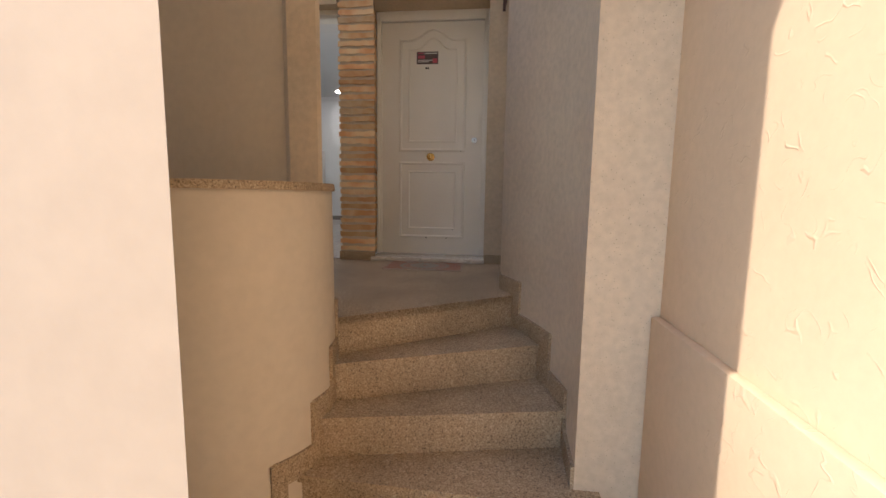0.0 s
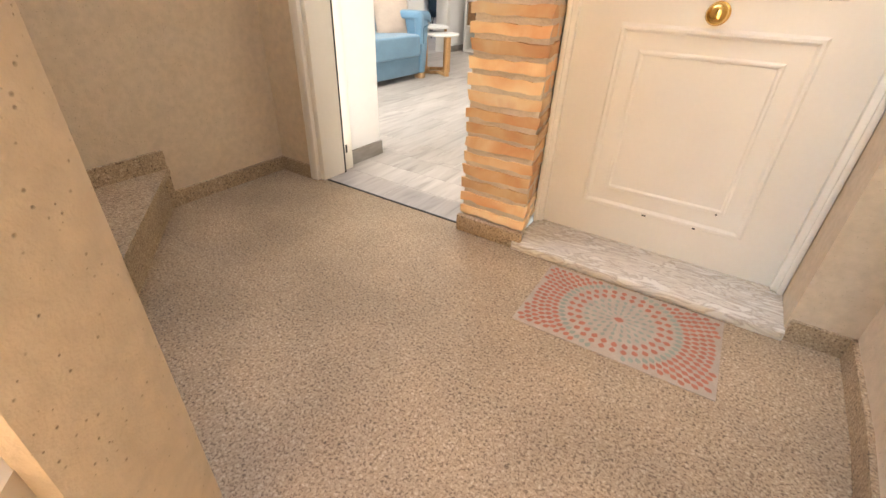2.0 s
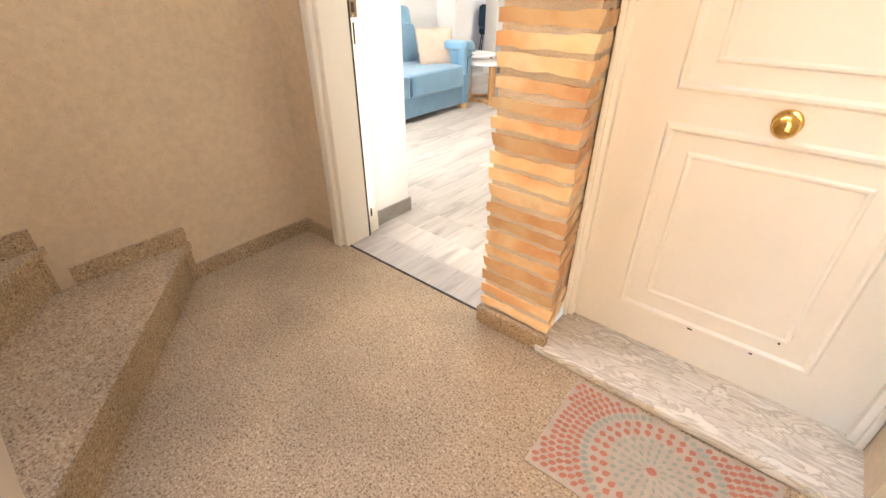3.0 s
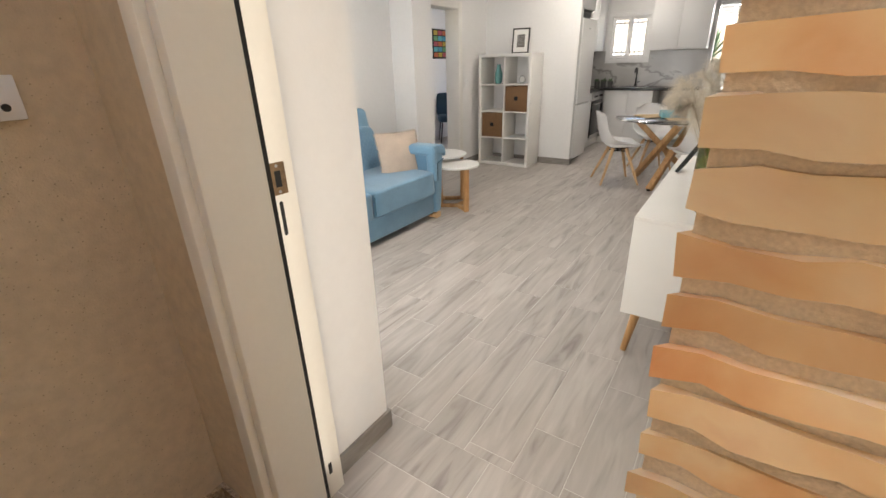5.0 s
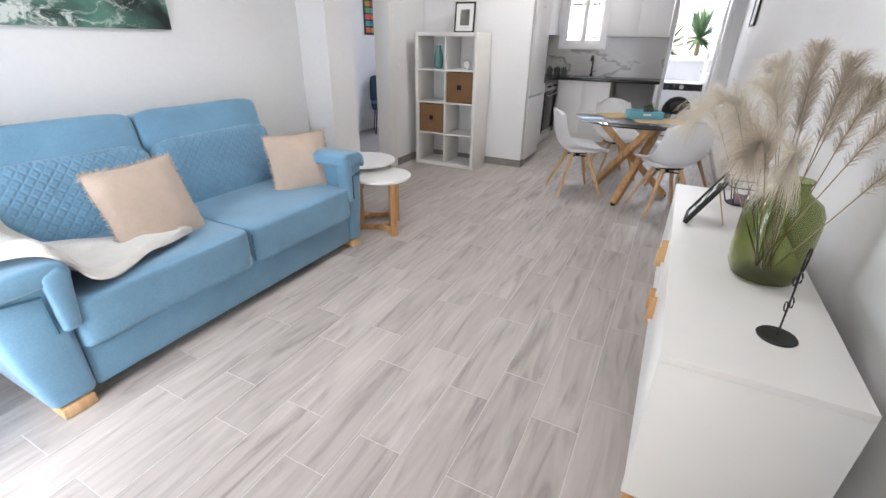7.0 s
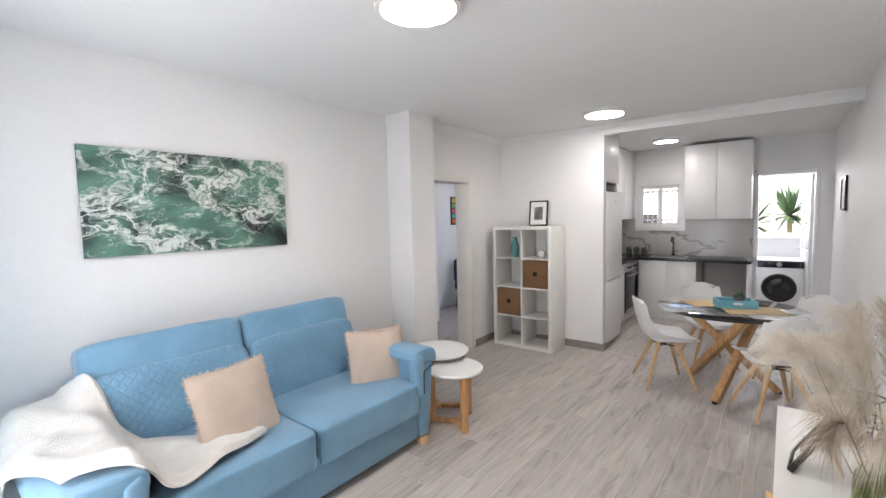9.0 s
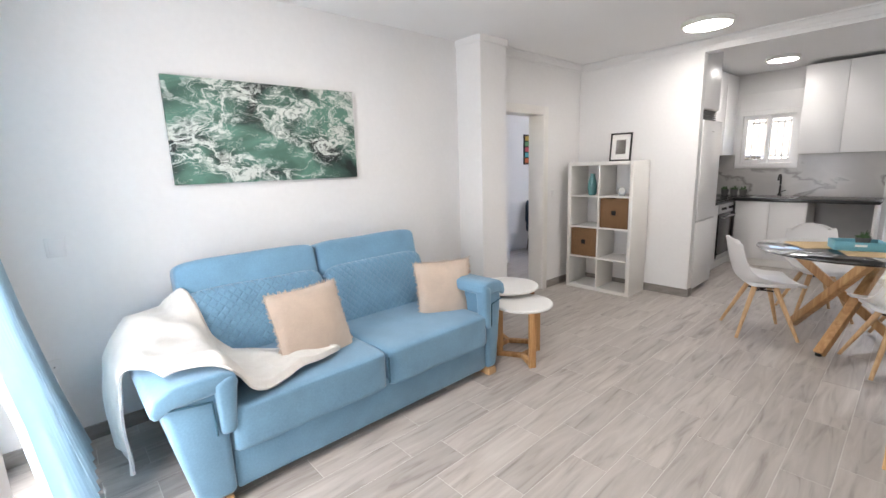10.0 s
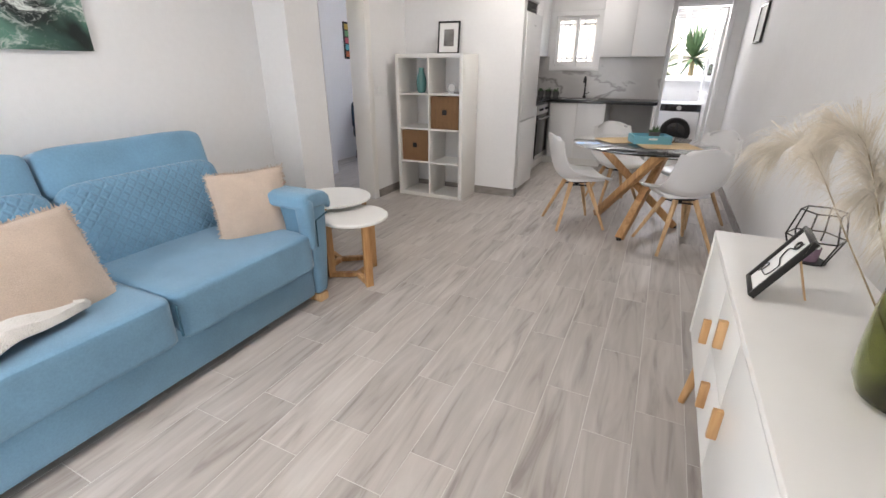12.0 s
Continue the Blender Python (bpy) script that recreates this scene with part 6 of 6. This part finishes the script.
# ---------- hall ----------
hp = thing("label_poster", pose(-1.845, 1.80, 1.46, 0, 0, 90), "dark poster with rows of bright coloured squares", "poster")
part("board", box(-0.24, -0.012, 0, 0.24, 0, 0.50, 0.002), BLACK_METAL, hp)
cols = [(0.55, 0.14, 0.05), (0.05, 0.25, 0.35), (0.5, 0.35, 0.05), (0.12, 0.30, 0.12), (0.45, 0.08, 0.10), (0.08, 0.35, 0.38)]
pm = [mat("poster_ink", c, 0.6) for c in cols]
for i in range(3):
    for j in range(5):
        part("square", box(-0.21 + i * 0.145, -0.014, 0.03 + j * 0.092, -0.085 + i * 0.145, -0.0115, 0.105 + j * 0.092), pm[(i * 2 + j * 5) % 6], hp)
hc = thing("hall_chair", pose(-1.45, 1.50, 0, 0, 0, -50), "dark blue upholstered chair on thin black legs", "chair")
part("seat", rot_bm(cushion(0.46, 0.46, 0.12, 2, 8), Matrix.Translation((0, 0, 0.43))), NAVY, hc)
part("backrest", rot_bm(cushion(0.10, 0.46, 0.42, 4, 8), Matrix.Translation((-0.20, 0, 0.66))), NAVY, hc)
for sx in (1, -1):
    for sy in (1, -1):
        part("leg", tube((sx * 0.2, sy * 0.2, 0), (sx * 0.16, sy * 0.16, 0.39), 0.011, n=10), BLACK_METAL, hc)

# ---------- landing details ----------
dm = thing("doormat", pose(3.90, -5.443, 0.0, 0, 0, 1), "sand-coloured doormat with red and sage mandala print", "doormat")
part("mat", box(-0.305, -0.195, 0.0, 0.305, 0.195, 0.006, 0.002), MAT_BASE, dm)


def petal(bm, x, y, a, l, w, z=0.0072):
    c, s = math.cos(a), math.sin(a)
    pts = [(0, -l), (w * 0.8, -l * 0.3), (w, l * 0.25), (w * 0.5, l * 0.8), (0, l), (-w * 0.5, l * 0.8), (-w, l * 0.25), (-w * 0.8, -l * 0.3)]
    bm.faces.new([bm.verts.new((x + p * c - q * s, y + p * s + q * c, z)) for p, q in pts])


red, sage = bmesh.new(), bmesh.new()
rings = [(0.0, 1, 0.016, 0.014, red), (0.034, 12, 0.010, 0.0045, sage), (0.056, 16, 0.011, 0.005, sage), (0.08, 20, 0.011, 0.006, sage), (0.104, 24, 0.010, 0.007, sage), (0.131, 26, 0.013, 0.010, red), (0.158, 30, 0.012, 0.010, red)]
for r, n, l, w, target in rings:
    for k in range(n):
        a = 2 * math.pi * k / n
        petal(target, r * math.cos(a), r * math.sin(a), a - math.pi / 2, l, w)
for q in range(8):
    r = 0.186 + q * 0.0235
    n = int(r * 6.283 / 0.0215)
    for k in range(n):
        a = 2 * math.pi * (k + 0.5 * (q % 2)) / n
        x, y = r * math.cos(a), r * math.sin(a)
        if abs(y) < 0.181 and abs(x) < 0.291:
            petal(sage if q == 0 else red, x, y, a - math.pi / 2, 0.0125, 0.0085)
tagged(part("red_petals", red, CERAMIC_RED, dm, "rings of brick red printed petals"), kind="stuff")
tagged(part("sage_petals", sage, MAT_GREEN, dm, "rings of sage printed petals"), kind="stuff")
br_ = thing("wall_bracket", pose(4.40, -5.205, 2.02), "brown stepped metal bracket beside the door", "bracket")
part("arm", boxes([(0.0, -0.03, 0.10, 0.09, 0, 0.13), (0.06, -0.03, 0.03, 0.09, 0, 0.10)]), mat("brown_metal", (0.10, 0.05, 0.04), 0.5), br_)
part("tip", boxes([(0.06, -0.028, -0.02, 0.082, -0.002, 0.03)]), bpy.data.materials["brown_metal"], br_)

# ---------- outside the kitchen ----------
def yucca(x, y, z, h, seed, label):
    rnd = random.Random(seed)
    t = thing("yucca_plant", pose(x, y, z), label, "yucca", "yucca plants outside")
    part("trunk", sweep([(0, 0, 0), (0.015, 0, h * 0.5), (0, 0.01, h)], [0.06, 0.05, 0.045], 10), STEM, t)
    bm = bmesh.new()
    for k in range(90):
        a, e = rnd.uniform(0, 6.283), rnd.uniform(-0.45, 1.45)
        L, w = rnd.uniform(0.5, 0.75), rnd.uniform(0.022, 0.034)
        d = Vector((math.cos(a) * math.cos(e), math.sin(a) * math.cos(e), math.sin(e)))
        s = d.cross(Vector((0, 0, 1))).normalized() * w
        up = s.cross(d).normalized()
        p = Vector((0, 0, h))
        rows = []
        for f, ww in ((0, 0.6), (0.35, 1.0), (0.7, 0.7), (1, 0.02)):
            c = p + d * L * f - Vector((0, 0, 0.10 * L * f * f))
            rows.append([bm.verts.new(c - s * ww), bm.verts.new(c - up * 0.006 * ww), bm.verts.new(c + s * ww)])
        for r_, r2_ in zip(rows, rows[1:]):
            for i in range(2):
                bm.faces.new((r_[i], r_[i + 1], r2_[i + 1], r2_[i]))
    part("crown", bm, LEAF, t, "spiky green leaves")


yucca(2.90, 5.2, -0.72, 2.22, 5, "spiky green yucca outside the laundry window")
yucca(2.35, 5.4, -0.72, 2.05, 9, "shorter spiky yucca outside the laundry window")
nb = thing("neighbour_house", pose(0, 18, -0.72), "pale two-storey house beyond the garden", "house")
part("wall", boxes([(-8, 0, 0, 7, 6, 5.2)]), mat("pale_house_render", (0.62, 0.55, 0.44), 0.9, vary=0.05), nb)
part("roof", prism([(-8.4, -0.4), (7.4, -0.4), (7.4, 6.4), (-8.4, 6.4)], 5.2, 5.45), mat("terracotta_roof", (0.36, 0.16, 0.09), 0.9), nb)
for i in range(4):
    w = part("window", box(-6.5 + i * 3.4, -0.03, 1.0, -5.3 + i * 3.4, 0.02, 2.3), ALU_WHITE, nb)
    part("pane", box(-6.42 + i * 3.4, -0.04, 1.08, -5.38 + i * 3.4, -0.028, 2.22), DARK_GLASS, w)
gw = setting("garden_wall", box(-6, 8.0, -0.72, 10, 8.2, 0.9), STUCCO_SMOOTH, "low cream garden wall outside", "wall")

# ---------- bricks of the pier ----------
pier = setting("brick_pier", prism([(3.131, -5.191), (3.42, -5.191), (3.381, -4.985), (3.376, -4.955), (3.288, -4.955)], 0.05, 2.6), MORTAR, "pier of thin orange handmade bricks between the doors", "pier")
rnd = random.Random(4)
variants = []
for k in range(6):
    bm = prism([(-0.152, -0.120), (0.153, -0.120), (0.112, 0.090), (0.02, 0.118)], 0, 0.041)
    bmesh.ops.subdivide_edges(bm, edges=[e for e in bm.edges if e.calc_length() > 0.1], cuts=6, use_grid_fill=True)
    for v in bm.verts:
        v.co += Vector((rnd.uniform(-0.006, 0.004), rnd.uniform(-0.006, 0.004), rnd.uniform(-0.0045, 0.0045)))
    variants.append(mesh_of("brick", bm, BRICK))
z, k = 0.080, 0
while z < 2.56:
    ob = new("brick", variants[rnd.randrange(6)])
    ob.parent = pier
    ob.matrix_basis = pose(3.274 + rnd.uniform(-0.004, 0.004), -5.078 + rnd.uniform(-0.004, 0.004), z, 0, rnd.uniform(-0.6, 0.6), rnd.uniform(-0.8, 0.8)) @ Matrix.Diagonal((1, 1, rnd.uniform(0.85, 1.1), 1))
    z += 0.0605

# ---------- floor planks ----------
PX, PW, PLEN = 1.945, 0.1877, 0.605
plank_meshes = {}


def plank(x0, y0, x1, y1):
    key = (round(x1 - x0, 3), round(y1 - y0, 3))
    if key not in plank_meshes:
        w, l = x1 - x0, y1 - y0
        plank_meshes[key] = mesh_of("plank", box(-w / 2, -l / 2, -0.008, w / 2, l / 2, 0, 0.0012, 1), PLANK, False)
    ob = new("plank", plank_meshes[key])
    ob.parent = floor
    ob.location = ((x0 + x1) / 2, (y0 + y1) / 2, 0)


GAP = 0.0016
for rx0, ry0, rx1, ry1 in ((XW, YS, XE, YN), (XW, YB, 1.82, YS), (1.82, -4.655, 2.14, YS), (XK, YN, XE, YK)):
    for c in range(-14, 10):
        a, b = PX + c * PW, PX + (c + 1) * PW
        off = -3.336 + (0.202 if c % 2 == 0 else 0.0)
        for r in range(-4, 14):
            y0, y1 = off + r * PLEN, off + (r + 1) * PLEN
            x0_, x1_ = max(a, rx0) + GAP, min(b, rx1) - GAP
            y0_, y1_ = max(y0, ry0) + (GAP if y0 >= ry0 else 0), min(y1, ry1) - (GAP if y1 <= ry1 else 0)
            if x1_ - x0_ > 0.01 and y1_ - y0_ > 0.01:
                plank(x0_, y0_, x1_, y1_)
for x0, x1 in ((2.14, 2.62), (2.62, 3.135)):
    for y0, y1 in ((-5.165, -4.978), (-4.978, -4.79), (-4.79, YS)):
        plank(x0 + GAP, y0 + GAP, x1 - GAP, y1 - GAP)
setting("threshold_joint", box(2.19, -5.177, -0.01, 3.13, -5.166, 0.0035), BLACK_METAL, "dark joint between the granite landing and the plank floor", "joint")
